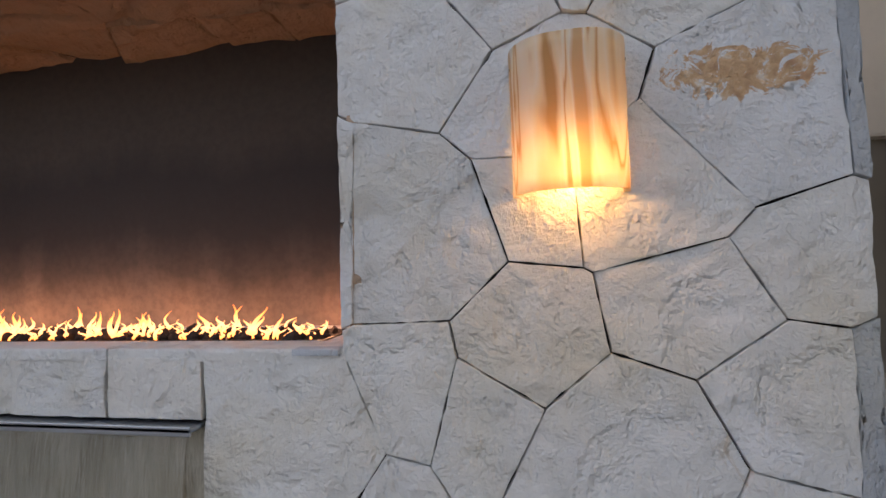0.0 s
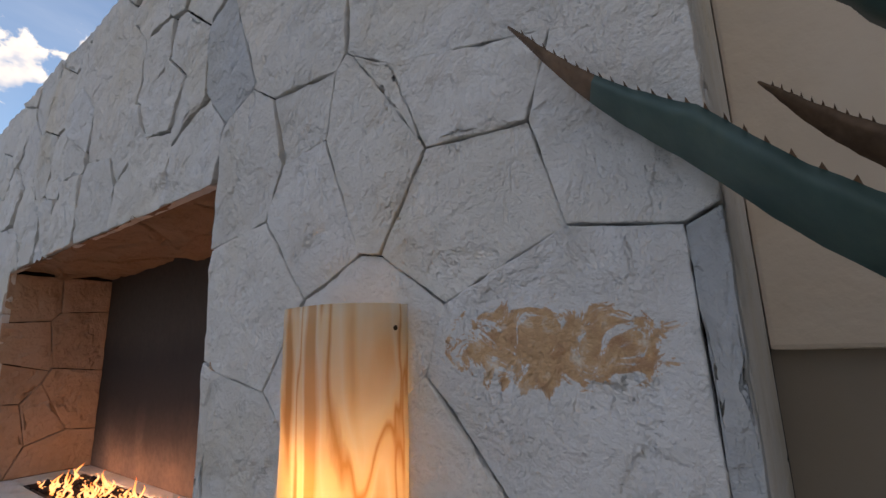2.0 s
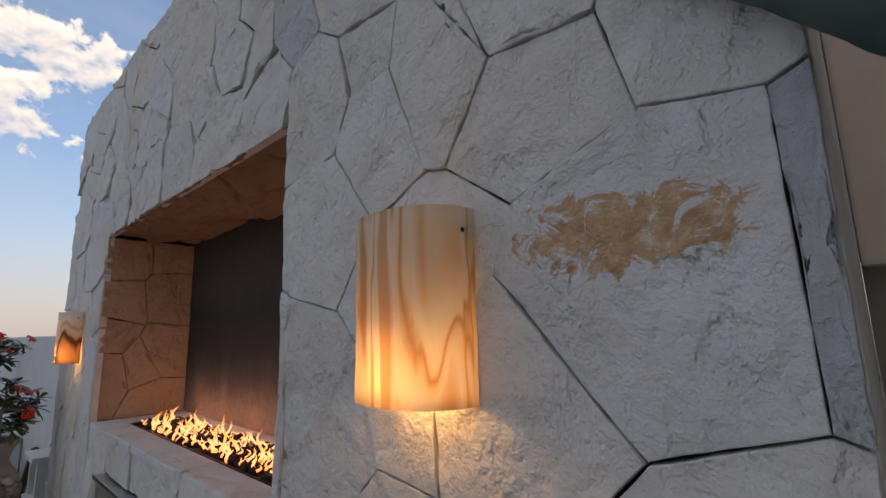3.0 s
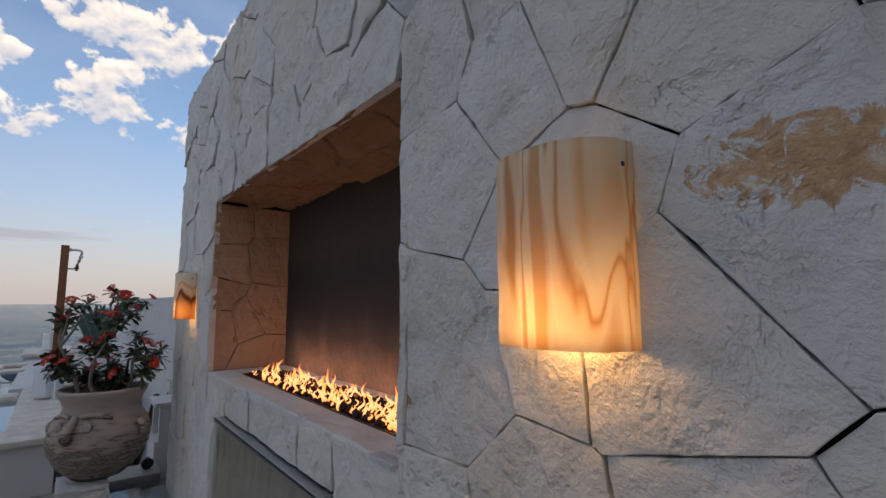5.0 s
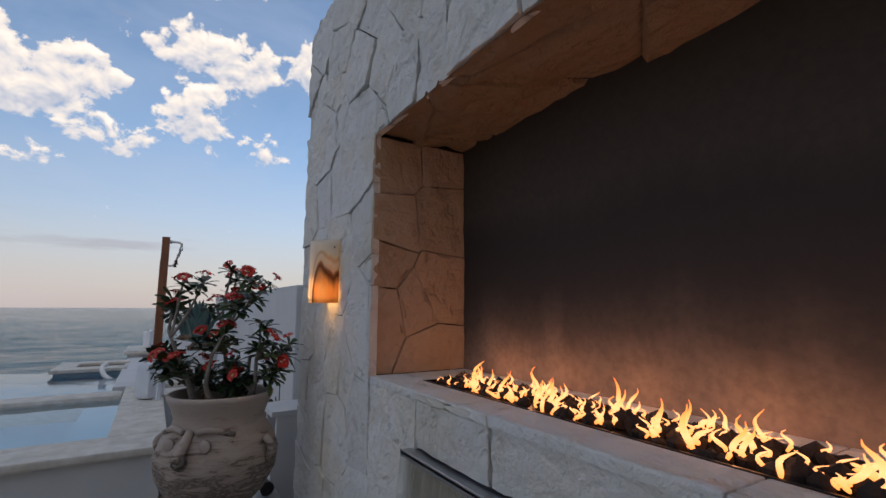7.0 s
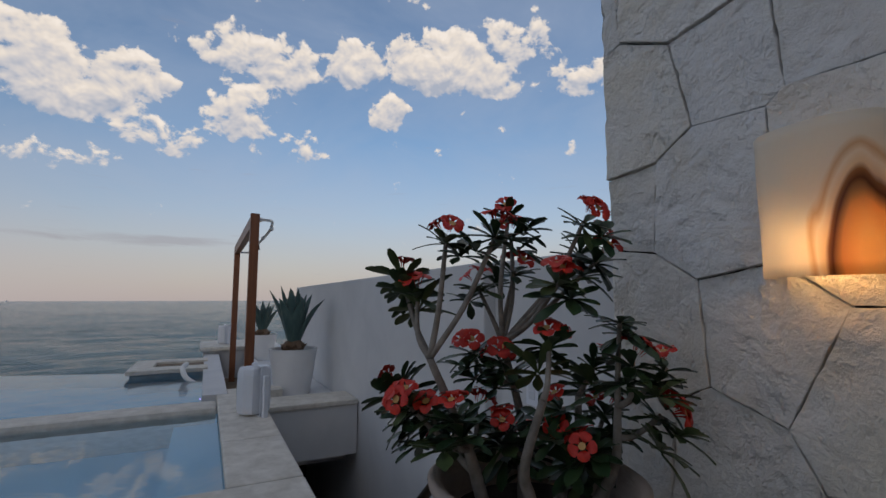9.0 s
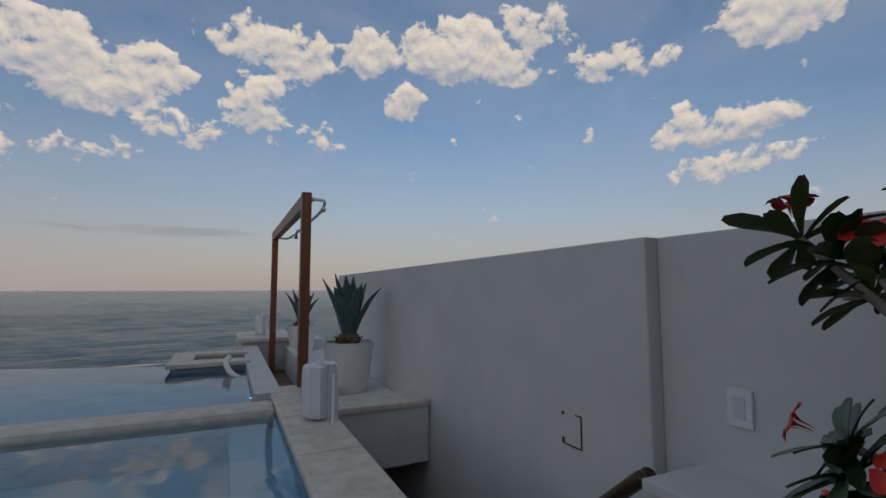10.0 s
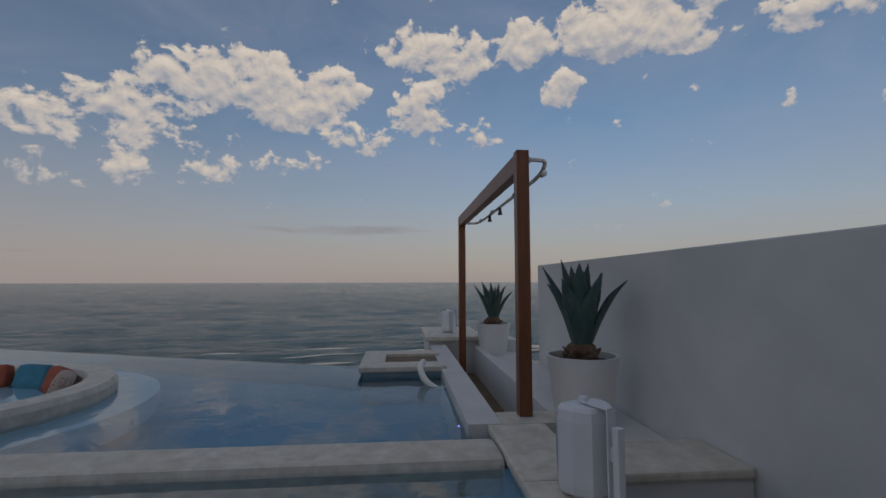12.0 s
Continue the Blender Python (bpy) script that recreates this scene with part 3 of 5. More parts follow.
for f in pw.faces:
    if f.normal.z < 0:
        f.normal_flip()
pool_water = tagged(new("pool_water", finish("pool_water", pw, POOL_WATER, False, False)), "still blue water level with the far edge", "water", kind="structure")
pool_water.visible_shadow = False
rim = bmesh.new()
for (xa, ya), (xb, yb) in zip(corners[2:5], corners[3:5]):
    d = Vector((xb - xa, yb - ya, 0))
    nrm = Vector((-d.y, d.x, 0)).normalized() * 0.12
    if nrm.x > 0:
        nrm.negate()
    lo = [Vector((xa, ya, 0)), Vector((xb, yb, 0)), Vector((xb, yb, 0)) + nrm, Vector((xa, ya, 0)) + nrm]
    vs = [[rim.verts.new(p + Vector((0, 0, z))) for p in lo] for z in (-4.5, zt - 0.012)]
    rim.faces.new(vs[1])
    for i in range(4):
        rim.faces.new((vs[0][i], vs[0][(i + 1) % 4], vs[1][(i + 1) % 4], vs[1][i]))
part("overflow_edge", rim, plain("dark_tile", (0.03, 0.05, 0.06), (0.06, 0.08, 0.09), 8, 0.3), pool, "dark wet overflow edge")

ledge = thing("pool_ledge", "low travertine ledge with a dark recess at the pool's end", "ledge")
part("body", boxes((-10.7, -9.55, -2.0, -1.02, -0.7, COPE - 0.03)), plain("ledge_tile", (0.25, 0.33, 0.38), (0.33, 0.42, 0.47), 6, 0.5), ledge)
part("slab", boxes((-9.85, -9.5, -2.05, -1.02, COPE - 0.03, COPE + 0.03), (-10.75, -10.45, -2.05, -1.02, COPE - 0.03, COPE + 0.03), (-10.45, -9.85, -2.05, -1.75, COPE - 0.03, COPE + 0.03), bevel=0.012), TRAVERTINE, ledge)
part("recess", boxes((-10.45, -9.85, -1.75, -1.02, COPE - 0.028, COPE - 0.01)), BROWN_FLOOR, ledge, "dark brown recessed top")
grab = thing("grab_rail", "curved white grab rail at the pool's corner", "rail")
part("tube", tube(curve([(-9.0, -1.05, 0.36), (-9.0, -1.16, 0.38), (-9.1, -1.29, 0.46), (-9.25, -1.34, 0.56), (-9.4, -1.3, 0.60)], 8), 0.035, 10), PVC, grab, smooth=True)
led = thing("pool_lamp", "small violet lamp set in the pool wall", "lamp")
part("lens", lathe([(0.012, 0), (0.014, 0.004), (0.0, 0.01)], 12), LED, led)
led.matrix_basis = pose(-7.9, -1.09, 0.22, 90, 0, 0)

# round sunken seat in the pool
seat = thing("sunken_lounge", "round sunken lounge in the pool with a thick pale rim", "lounge", at=(-8.62, -5.78, 0))
ring = bmesh.new()
prof = [(1.42, 0.2), (1.42, 0.50), (1.39, 0.55), (1.16, 0.55), (1.12, 0.51), (1.12, -0.4)]
N = 64
rr = [[ring.verts.new((r * math.cos(2 * math.pi * i / N), r * math.sin(2 * math.pi * i / N), z)) for i in range(N)] for r, z in prof]
for a, b in zip(rr, rr[1:]):
    for i in range(N):
        ring.faces.new((a[i], a[(i + 1) % N], b[(i + 1) % N], b[i]))
ring.faces.new(rr[-1])
part("rim", ring, TRAVERTINE, seat, smooth=False)
part("step", lathe([(1.8, -0.4), (1.8, 0.28), (1.4, 0.29)], 64), PLASTER_PALE, seat, "pale underwater step round the rim")
part("seat_cushion", lathe([(1.1, -0.1), (1.1, 0.18), (0.8, 0.22)], 48), CUSHION_BLUE, seat, "teal seat cushion")
for k, (a, m) in enumerate(((118, CUSHION_LIGHT), (140, CUSHION), (165, CUSHION_BLUE), (195, CUSHION), (225, CUSHION_LIGHT))):
    c = boxes((-0.22, 0.22, -0.08, 0.08, -0.2, 0.2), bevel=0.07)
    o = part("cushion", c, m, seat, ("rust red" if m is CUSHION else "striped" if m is CUSHION_LIGHT else "teal") + " scatter cushion", smooth=True)
    o.matrix_basis = pose(0.94 * math.cos(radians(a)), 0.94 * math.sin(radians(a)), 0.42, 18, 0, a + 90)

# ---- planter troughs and stair along the white wall ----
planter = thing("planter_trough", "long white planter trough beside the pool", "planter")
part("wall", boxes((-11.5, -7.465, -1.08, -0.83, -2.0, COPE)), WHITE_WALL, planter, "white rendered outer wall")
part("wall", boxes((-11.5, -7.76, -0.36, -0.25, -2.0, COPE - 0.03)), WHITE_WALL, planter)
part("wall", boxes((-7.755, -7.465, -0.825, -0.25, -2.0, COPE - 0.004)), TRAVERTINE, planter, "stone pad under the post")
part("floor", boxes((-11.5, -7.76, -0.825, -0.365, -0.2, 0.05)), BROWN_FLOOR, planter)
far_block = thing("speaker_plinth", "white plinth with a travertine slab at the far end", "plinth")
part("body", boxes((-12.9, -11.505, -1.1, 0.37, -3.0, 0.56)), WHITE_WALL, far_block)
part("slab", boxes((-13.0, -11.42, -1.16, -0.2, 0.56, 0.63), bevel=0.015), TRAVERTINE, far_block)
bench = thing("bench", "white bench wall with a worn travertine slab", "bench")
part("front", boxes((-6.98, -6.60, -0.515, 0.368, -0.03, COPE - 0.055)), WHITE_WALL, bench)
part("slab", boxes((-7.06, -6.58, -0.517, 0.372, COPE - 0.055, COPE), bevel=0.016), TRAVERTINE, bench, "worn travertine slab")
part("planting_bed", boxes((-11.5, -7.0, -0.245, 0.368, -0.2, 0.38)), WHITE_WALL, bench)

stair = thing("stair", "brown stair going down beside the white wall", "stair", kind="structure")
for i in range(7):
    part("step", boxes((-4.6 - 0.28 * (i + 1), -4.6 - 0.28 * i, -0.555, 0.36, -1.6, -0.17 * (i + 1)), bevel=0.008), BROWN_FLOOR, stair)
part("landing", boxes((-9.0, -6.57, -0.555, 0.36, -1.7, -1.36)), BROWN_FLOOR, stair)
part("back", boxes((-9.2, -9.0, -0.555, 0.36, -1.7, -0.2)), BROWN_FLOOR, stair)
part("top_landing", boxes((-4.6, -4.23, -0.55, 0.36, -0.3, 0.01)), DECK, stair)

white_wall = thing("wall_garden", "long white rendered garden wall", "wall", kind="structure")
WTOP = 1.708
part("wall", boxes((-10.42, -4.22, 0.38, 0.75, -2.5, WTOP), bevel=0.012), WHITE_WALL, white_wall)
part("wall", boxes((-4.22, -2.9, 0.455, 0.75, -2.5, WTOP - 0.002), bevel=0.012), WHITE_WALL, white_wall)
hatch = thing("wall_hatch", "small white hatch outline with dark gaps in the wall", "hatch")
for nm, row in (("gap", (-4.80, -4.655, 0.374, 0.379, 0.648, 0.654)), ("gap", (-4.660, -4.654, 0.374, 0.379, 0.65, 0.82)), ("gap", (-4.70, -4.655, 0.374, 0.379, 0.812, 0.818)), ("hinge", (-4.802, -4.79, 0.372, 0.379, 0.80, 0.815)), ("hinge", (-4.802, -4.79, 0.372, 0.379, 0.65, 0.68))):
    part(nm, boxes(row), BRONZE, hatch)

cab = thing("niche_cabinet", "small white rendered box with an open niche by the wall", "cabinet")
part("body", boxes((-4.02, -3.66, 0.10, 0.13, -0.01, 0.46), (-4.02, -3.98, 0.13, 0.48, -0.01, 0.745), (-3.70, -3.66, 0.13, 0.48, -0.01, 0.745), (-3.98, -3.70, 0.40, 0.48, -0.01, 0.745), (-3.98, -3.70, 0.13, 0.40, 0.42, 0.46)), WHITE_WALL, cab)
part("lid", boxes((-4.03, -3.65, 0.09, 0.485, 0.745, 0.785), bevel=0.006), WHITE_WALL, cab)
floor_fill = solid("floor", boxes((-4.15, -3.16, -0.40, 0.35, -0.3, -0.004)), DECK, "pale stone landing above the stair", "floor", "structure")
rail = thing("handrail", "dark bronze handrail sloping down beside the stair", "handrail")
part("bar", tube([(-4.06, 0.16, 0.77), (-4.10, 0.16, 0.745), (-4.5, 0.16, 0.39), (-5.8, 0.16, -0.75)], 0.03, 12), BRONZE, rail, smooth=True)
part("end_cap", lathe([(0.03, -0.01), (0.033, 0.0), (0.025, 0.012)], 12), BRONZE, rail).matrix_basis = pose(-4.055, 0.16, 0.775, 0, 48, 0)
for x in (-4.3, -5.4):
    part("bracket", tube([(x, 0.16, 0.56 - (x + 4.3) * -0.88), (x, 0.25, 0.50 - (x + 4.3) * -0.88), (x, 0.38, 0.50 - (x + 4.3) * -0.88)], 0.008, 8), METAL, rail)

low_wall = solid("kerb_wall", boxes((-3.44, -3.15, -0.40, 0.0, -0.3, 0.30), bevel=0.01), plain("wet_stone", (0.20, 0.20, 0.19), (0.32, 0.31, 0.29), 5, 0.6), "low grey stone wall at the head of the stair", "wall", "structure")
basin = thing("fountain_basin", "narrow stone basin under the water spout", "basin", kind="structure")
part("wall", boxes((-3.14, 0.395, -0.40, -0.32, -0.3, 0.30)), STONE, basin)
part("floor", boxes((-3.14, 0.395, -0.315, 0.02, -0.3, 0.1)), STONE_GREY, basin)
bw = sheet("basin_water", -3.14, 0.39, -0.318, 0.03, 0.26, TUB_WATER, "dark still water in the basin", "water")
bw.visible_shadow = False
spot = thing("garden_spotlight", "small black garden spotlight on the low wall", "spotlight", at=(-3.28, -0.08, 0.30))
part("housing", tube([(-0.07, 0, 0.05), (-0.02, 0, 0.055), (0.03, 0, 0.055), (0.06, 0, 0.055)], [0.02, 0.032, 0.032, 0.04], 12), BLACK, spot)
part("stake", tube([(0, 0, 0), (0, 0, 0.03)], 0.015, 8), BLACK, spot)

socket = thing("wall_socket", "white double switch plate on the white garden wall", "socket", at=(-3.745, 0.312, 0.956))
part("plate", boxes((-0.045, 0.045, -0.008, 0.004, -0.065, 0.065), bevel=0.003), PLASTIC, socket)
for z in (-0.02, 0.02):
    part("rocker", boxes((-0.022, 0.022, -0.011, -0.007, z - 0.018, z + 0.018), bevel=0.002), GRILLE, socket, "grey rocker switch")

# the pool terrace is set out on its own grid, a little closer than its drawing
SITE = Matrix.Rotation(radians(0.72), 4, "Z") @ Matrix.Translation((-0.05, -0.05, -0.015)) @ Matrix.Diagonal((0.952, 0.91, 0.94, 1))


def site(x, y, z):
    p = SITE @ Vector((x, y, z))
    return (p.x, p.y, p.z)


for ob in (tub, tw, pool, pool_water, ledge, grab, planter, far_block, bench, stair, white_wall, hatch, cab, rail, seat):
    ob.matrix_basis = SITE @ ob.matrix_basis
led.location = site(-7.9, -1.09, 0.22)

# ---- outdoor shower frame ----
shower = thing("shower_frame", "reddish-brown timber goal frame carrying white water pipes", "frame")
PX, QX, PY = -7.66, -11.1, -0.61
part("post", boxes((PX - 0.05, PX + 0.05, PY - 0.05, PY + 0.05, COPE - 0.004, 2.49), bevel=0.004), WOOD, shower)
part("post", boxes((QX - 0.05, QX + 0.05, PY - 0.05, PY + 0.05, 0.05, 2.46), bevel=0.004), WOOD, shower)
part("beam", boxes((QX + 0.05, PX - 0.05, PY - 0.045, PY + 0.045, 2.33, 2.475), bevel=0.004), WOOD, shower)
part("pipe", tube(curve([(PX - 0.02, PY + 0.05, 2.43), (PX - 0.02, PY + 0.14, 2.43), (PX - 0.02, PY + 0.2, 2.41), (PX - 0.25, PY + 0.2, 2.34), (-9.0, PY + 0.2, 2.33), (QX + 0.5, PY + 0.2, 2.33), (QX + 0.3, PY + 0.05, 2.33)], 8), 0.017, 10), PVC, shower, "white plastic pipe", True)
for x in (-7.70, -8.6, -9.7, -10.5):
    part("coupling", tube([(x, PY + 0.2, 2.335), (x - 0.06, PY + 0.2, 2.335)], 0.026, 10), PVC, shower, "white plastic coupling", True)
part("pipe_elbow", tube([(PX - 0.02, PY + 0.04, 2.43), (PX - 0.02, PY + 0.075, 2.43)], 0.028, 10), PVC, shower)
for x in (-9.3, -9.9):
    part("nozzle", tube([(x, PY + 0.2, 2.33), (x, PY + 0.2, 2.27), (x, PY + 0.2, 2.24)], [0.015, 0.02, 0.03], 10), BRONZE, shower, "dark shower nozzle")


shower.matrix_basis = SITE.copy()


# ---- loudspeakers ----
def loudspeaker(at, turn, size=1.0):
    s = thing("loudspeaker", "white weatherproof outdoor loudspeaker on a U-bracket", "loudspeaker", "outdoor loudspeakers", at=at, turn=turn)
    bm = bmesh.new()
    outline = []
    for i in range(9):
        a = math.pi * (i / 8)
        outline.append((0.14 * math.cos(a), -0.02 - 0.055 * math.sin(a)))
    outline += [(-0.125, 0.06), (-0.075, 0.13), (0.075, 0.13), (0.125, 0.06)]
    levels = [(0.0, 0.86), (0.015, 0.95), (0.05, 1.0), (0.33, 1.0), (0.375, 0.95), (0.39, 0.85)]
    rings = [[bm.verts.new((x * k, y * k, z)) for x, y in outline] for z, k in levels]
    n = len(outline)
    for a, b in zip(rings, rings[1:]):
        for i in range(n):
            bm.faces.new((a[i], a[(i + 1) % n], b[(i + 1) % n], b[i]))
    bm.faces.new(rings[0][::-1])
    bm.faces.new(rings[-1])
    part("cabinet", bm, PLASTIC, s, smooth=False)
    g = bmesh.new()
    gr = []
    for z, k in ((0.03, 0.97), (0.20, 1.012), (0.36, 0.97)):
        gr.append([g.verts.new((0.141 * math.cos(math.pi * i / 12) * k, (-0.02 - 0.058 * math.sin(math.pi * i / 12)) * k, z)) for i in range(13)])
    for a, b in zip(gr, gr[1:]):
        for i in range(12):
            g.faces.new((a[i], a[i + 1], b[i + 1], b[i]))
    bmesh.ops.solidify(g, geom=g.faces[:], thickness=0.004)
    part("grille", g, GRILLE, s, "pale perforated grille", True)
    br = boxes((-0.025, 0.025, 0.0, 0.17, 0.395, 0.402), (-0.025, 0.025, 0.165, 0.172, -0.01, 0.402), (-0.025, 0.025, 0.02, 0.17, -0.012, -0.005))
    part("bracket", br, PLASTIC, s, "white steel U-bracket")
    part("knob", lathe([(0.022, 0.402), (0.024, 0.408), (0.02, 0.42)], 16), PLASTIC, s)
    part("mounting_post", boxes((-0.02, 0.02, 0.19, 0.225, -0.06, 0.33), bevel=0.006), PLASTIC, s, "white mounting post")
    part("mounting_arm", boxes((-0.012, 0.012, 0.165, 0.2, 0.18, 0.24)), PLASTIC, s)
    s.scale = (size, size, size)
    return s


loudspeaker(site(-6.42, -0.66, COPE + 0.013), -68, 0.95)
loudspeaker(site(-12.05, -0.73, 0.645), -60, 0.83)


# ---- agaves in white planters ----
def white_pot(at, r, h, soil=0.05):
    p = thing("planter_pot", "tall tapered matt white planter", "planter pot", "white planters", at=at)
    part("body", lathe([(r * 0.70, 0), (r * 0.72, 0.01), (r * 0.97, h - 0.02), (r * 0.99, h), (r * 0.90, h), (r * 0.88, h - soil - 0.02)], 48), POT_WHITE, p, smooth=False)
    part("soil", lathe([(r * 0.885, h - soil - 0.03), (r * 0.885, h - soil), (r * 0.3, h - soil + 0.01)], 32), SOIL, p)
    return p


def blade(points, width, depth=0.35, teeth=True, dry=0.0, seed=0, up=Vector((0, 0, 1))):
    """A fleshy agave leaf along points: gutter-shaped, toothed, ending in a spine."""
    bm = bmesh.new()
    rg = random.Random(seed)
    pts = curve(points, 8)
    n = len(pts) - 1
    rings = []
    for i, p in enumerate(pts):
        t = i / n
        d = (pts[min(i + 1, n)] - pts[max(i - 1, 0)]).normalized()
        side = d.cross(up)
        side = side.normalized() if side.length > 0.05 else Vector((1, 0, 0))
        nrm = side.cross(d)
        w = width * (0.72 + 0.9 * t * (1 - t) * 1.3) * min(1.0, (1 - t) * 2.6 + 0.02) ** 0.8
        th = 0.16 * width * (1 - t) + 0.002
        sh = rg.uniform(-0.03, 0.03) * width
        row = []
        for u, q in ((-0.5, depth), (-0.3, depth * 0.35), (0, 0), (0.3, depth * 0.35), (0.5, depth)):
            row.append(p + side * (u * w + sh) + nrm * (q * w * 0.5))
        for u, q in ((0.42, depth * 0.8), (0.0, -0.1), (-0.42, depth * 0.8)):
            row.append(p + side * (u * w + sh) + nrm * (q * w * 0.5 - th))
        rings.append([bm.verts.new(c) for c in row])
    m = 8
    for i, (a, b) in enumerate(zip(rings, rings[1:])):
        for j in range(m):
            f = bm.faces.new((a[j], a[(j + 1) % m], b[(j + 1) % m], b[j]))
            if i / n > 1 - dry:
                f.material_index = 1
    bm.faces.new(rings[0][::-1])
    bm.faces.new(rings[-1])
    if teeth:
        for i in range(2, n - 1, 1):
            for j in (0, 4):
                a, b = rings[i][j].co, rings[i + 1][j].co
                out = (rings[i][j].co - rings[i][2].co).normalized()
                mid = (a + b) / 2
                v = [bm.verts.new(a.lerp(b, 0.35)), bm.verts.new(a.lerp(b, 0.65)), bm.verts.new(mid + out * 0.007 + (b - a).normalized() * 0.004)]
                f = bm.faces.new(v)
                f.material_index = 1
    return bm


def agave(at, n, length, seed, lean=0.35, width=0.095):
    a = thing("agave", "blue-green agave with stiff upright leaves and a rough base", "agave", "potted agaves", at=at)
    rg = random.Random(seed)
    part("base", lathe([(0.10, 0), (0.12, 0.05), (0.09, 0.12), (0.03, 0.16)], 12, 0.5), AGAVE_DRY, a, "rough brown cut leaf bases")
    for k in range(9):
        ang = 2 * math.pi * k / 9 + rg.uniform(-0.2, 0.2)
        d = Vector((math.cos(ang), math.sin(ang), 0))
        part("leaf_stub", blade([d * 0.05 + Vector((0, 0, 0.03)), d * 0.11 + Vector((0, 0, 0.06)), d * 0.15 + Vector((0, 0, 0.10))], 0.07, 0.4, False, 1.0), [AGAVE, AGAVE_DRY], a, "dry cut leaf stub")
    for k in range(n):
        ang = 2.4 * k + rg.uniform(-0.25, 0.25)
        tilt = lean * (0.25 + 0.75 * (k / (n - 1))) * rg.uniform(0.8, 1.15)
        L = length * rg.uniform(0.78, 1.0) * (1 - 0.15 * k / n)
        d = Vector((math.cos(ang), math.sin(ang), 0))
        pts = [d * 0.03 + Vector((0, 0, 0.08)), d * (0.05 + L * 0.35 * math.sin(tilt) * 0.8) + Vector((0, 0, 0.08 + L * 0.36)), d * (0.05 + L * 0.7 * math.sin(tilt)) + Vector((0, 0, 0.08 + L * 0.68)), d * (0.05 + L * math.sin(tilt) * 1.12) + Vector((0, 0, 0.08 + L * math.cos(tilt)))]
        part("leaf", blade(pts, width * rg.uniform(0.8, 1.1), 0.5, True, 0.03, seed + k, up=-d), [AGAVE, AGAVE_DRY], a, smooth=True)
    return a


white_pot(site(-7.79, -0.09, 0.38), 0.268, 0.50)
agave(site(-7.79, -0.09, 0.86), 13, 0.76, 11, 0.42, 0.145)
white_pot(site(-11.27, -0.09, 0.38), 0.25, 0.44)
agave(site(-11.27, -0.09, 0.80), 12, 0.62, 5, 0.5, 0.105)

plinth = solid("wall_low", boxes((1.012, 3.59, -0.06, 0.60, 0, 0.985), bevel=0.012), STONE, "low rough white stone wall beside the fire wall", "wall", "structure")
white_pot((1.60, 0.27, 0.985), 0.29, 0.69)
big = thing("agave", "large agave with long toothed leaves and withered brown tips", "agave", "potted agaves", at=(1.60, 0.27, 1.62))
part("base", lathe([(0.12, 0), (0.14, 0.05), (0.1, 0.12), (0.03, 0.16)], 12, 0.5), AGAVE_DRY, big, "rough brown base")
O = Vector((1.60, 0.27, 1.62))
for k, (pts, w, dry) in enumerate((
        ([(1.52, 0.2, 1.68), (1.30, 0.05, 1.66), (1.12, -0.03, 1.745), (1.0, -0.035, 1.865), (0.90, -0.035, 1.965), (0.80, -0.04, 2.10)], 0.105, 0.22),
        ([(1.54, 0.22, 1.70), (1.34, 0.14, 1.74), (1.19, 0.10, 1.83), (1.11, 0.10, 1.91), (1.055, 0.10, 1.99)], 0.075, 0.45),
        ([(1.55, 0.22, 1.72), (1.35, 0.12, 1.88), (1.2, 0.05, 1.97), (1.08, 0.0, 2.12), (1.0, -0.03, 2.3)], 0.10, 0.1),
        ([(1.6, 0.25, 1.72), (1.55, 0.1, 2.0), (1.5, 0.0, 2.3), (1.45, -0.1, 2.55)], 0.1, 0.05),
        ([(1.62, 0.27, 1.72), (1.75, 0.3, 2.0), (1.9, 0.32, 2.3), (2.0, 0.33, 2.5)], 0.1, 0.05),
        ([(1.64, 0.25, 1.7), (1.9, 0.1, 1.85), (2.1, 0.0, 2.05), (2.2, -0.05, 2.2)], 0.1, 0.05))):
    part("leaf", blade([Vector(p) - O for p in pts], w, 0.45, True, dry, 40 + k), [AGAVE, AGAVE_DRY], big, "long leaf with a withered tip" if dry > 0.15 else "", smooth=True)

house = thing("wall_house", "sand-coloured stucco house wall with a tan painted lower band", "wall", kind="structure")
part("upper_wall", boxes((1.006, 3.6, 0.57, 0.9, 1.665, 4.6), bevel=0.01), STUCCO, house, "rough sand stucco")
part("lower_wall", boxes((1.006, 3.6, 0.605, 0.9, 0.0, 1.672)), STUCCO_DARK, house, "smooth tan paint")
# Added wall, out of view: blocks the low sun and part of the sky.
part("unseen_sun_block", boxes((3.6, 3.9, -12.0, 0.9, -0.3, 6.5)), STUCCO, house)

# ---- desert rose in a clay pot with a face ----
POT = Vector((-2.795, -0.40, 0.465))
pedestal = thing("pedestal", "square pale stone pedestal under the clay pot", "pedestal", at=(POT.x, POT.y, 0))
part("shaft", boxes((-0.11, 0.20, -0.19, 0.04, -0.3, 0.44), bevel=0.008), STONE, pedestal)
part("cap", boxes((-0.12, 0.21, -0.20, 0.05, 0.4405, 0.462), bevel=0.006), STONE, pedestal)
clay = thing("clay_pot", "big weathered clay pot with a moulded face", "plant pot", at=POT)
part("body", lathe([(0.09, 0), (0.14, 0.012), (0.215, 0.085), (0.262, 0.18), (0.272, 0.26), (0.245, 0.345), (0.205, 0.40), (0.20, 0.43), (0.215, 0.475), (0.238, 0.515), (0.240, 0.53), (0.228, 0.538), (0.212, 0.53), (0.190, 0.47), (0.185, 0.42)], 56, 0.02), CLAY, clay, smooth=True)
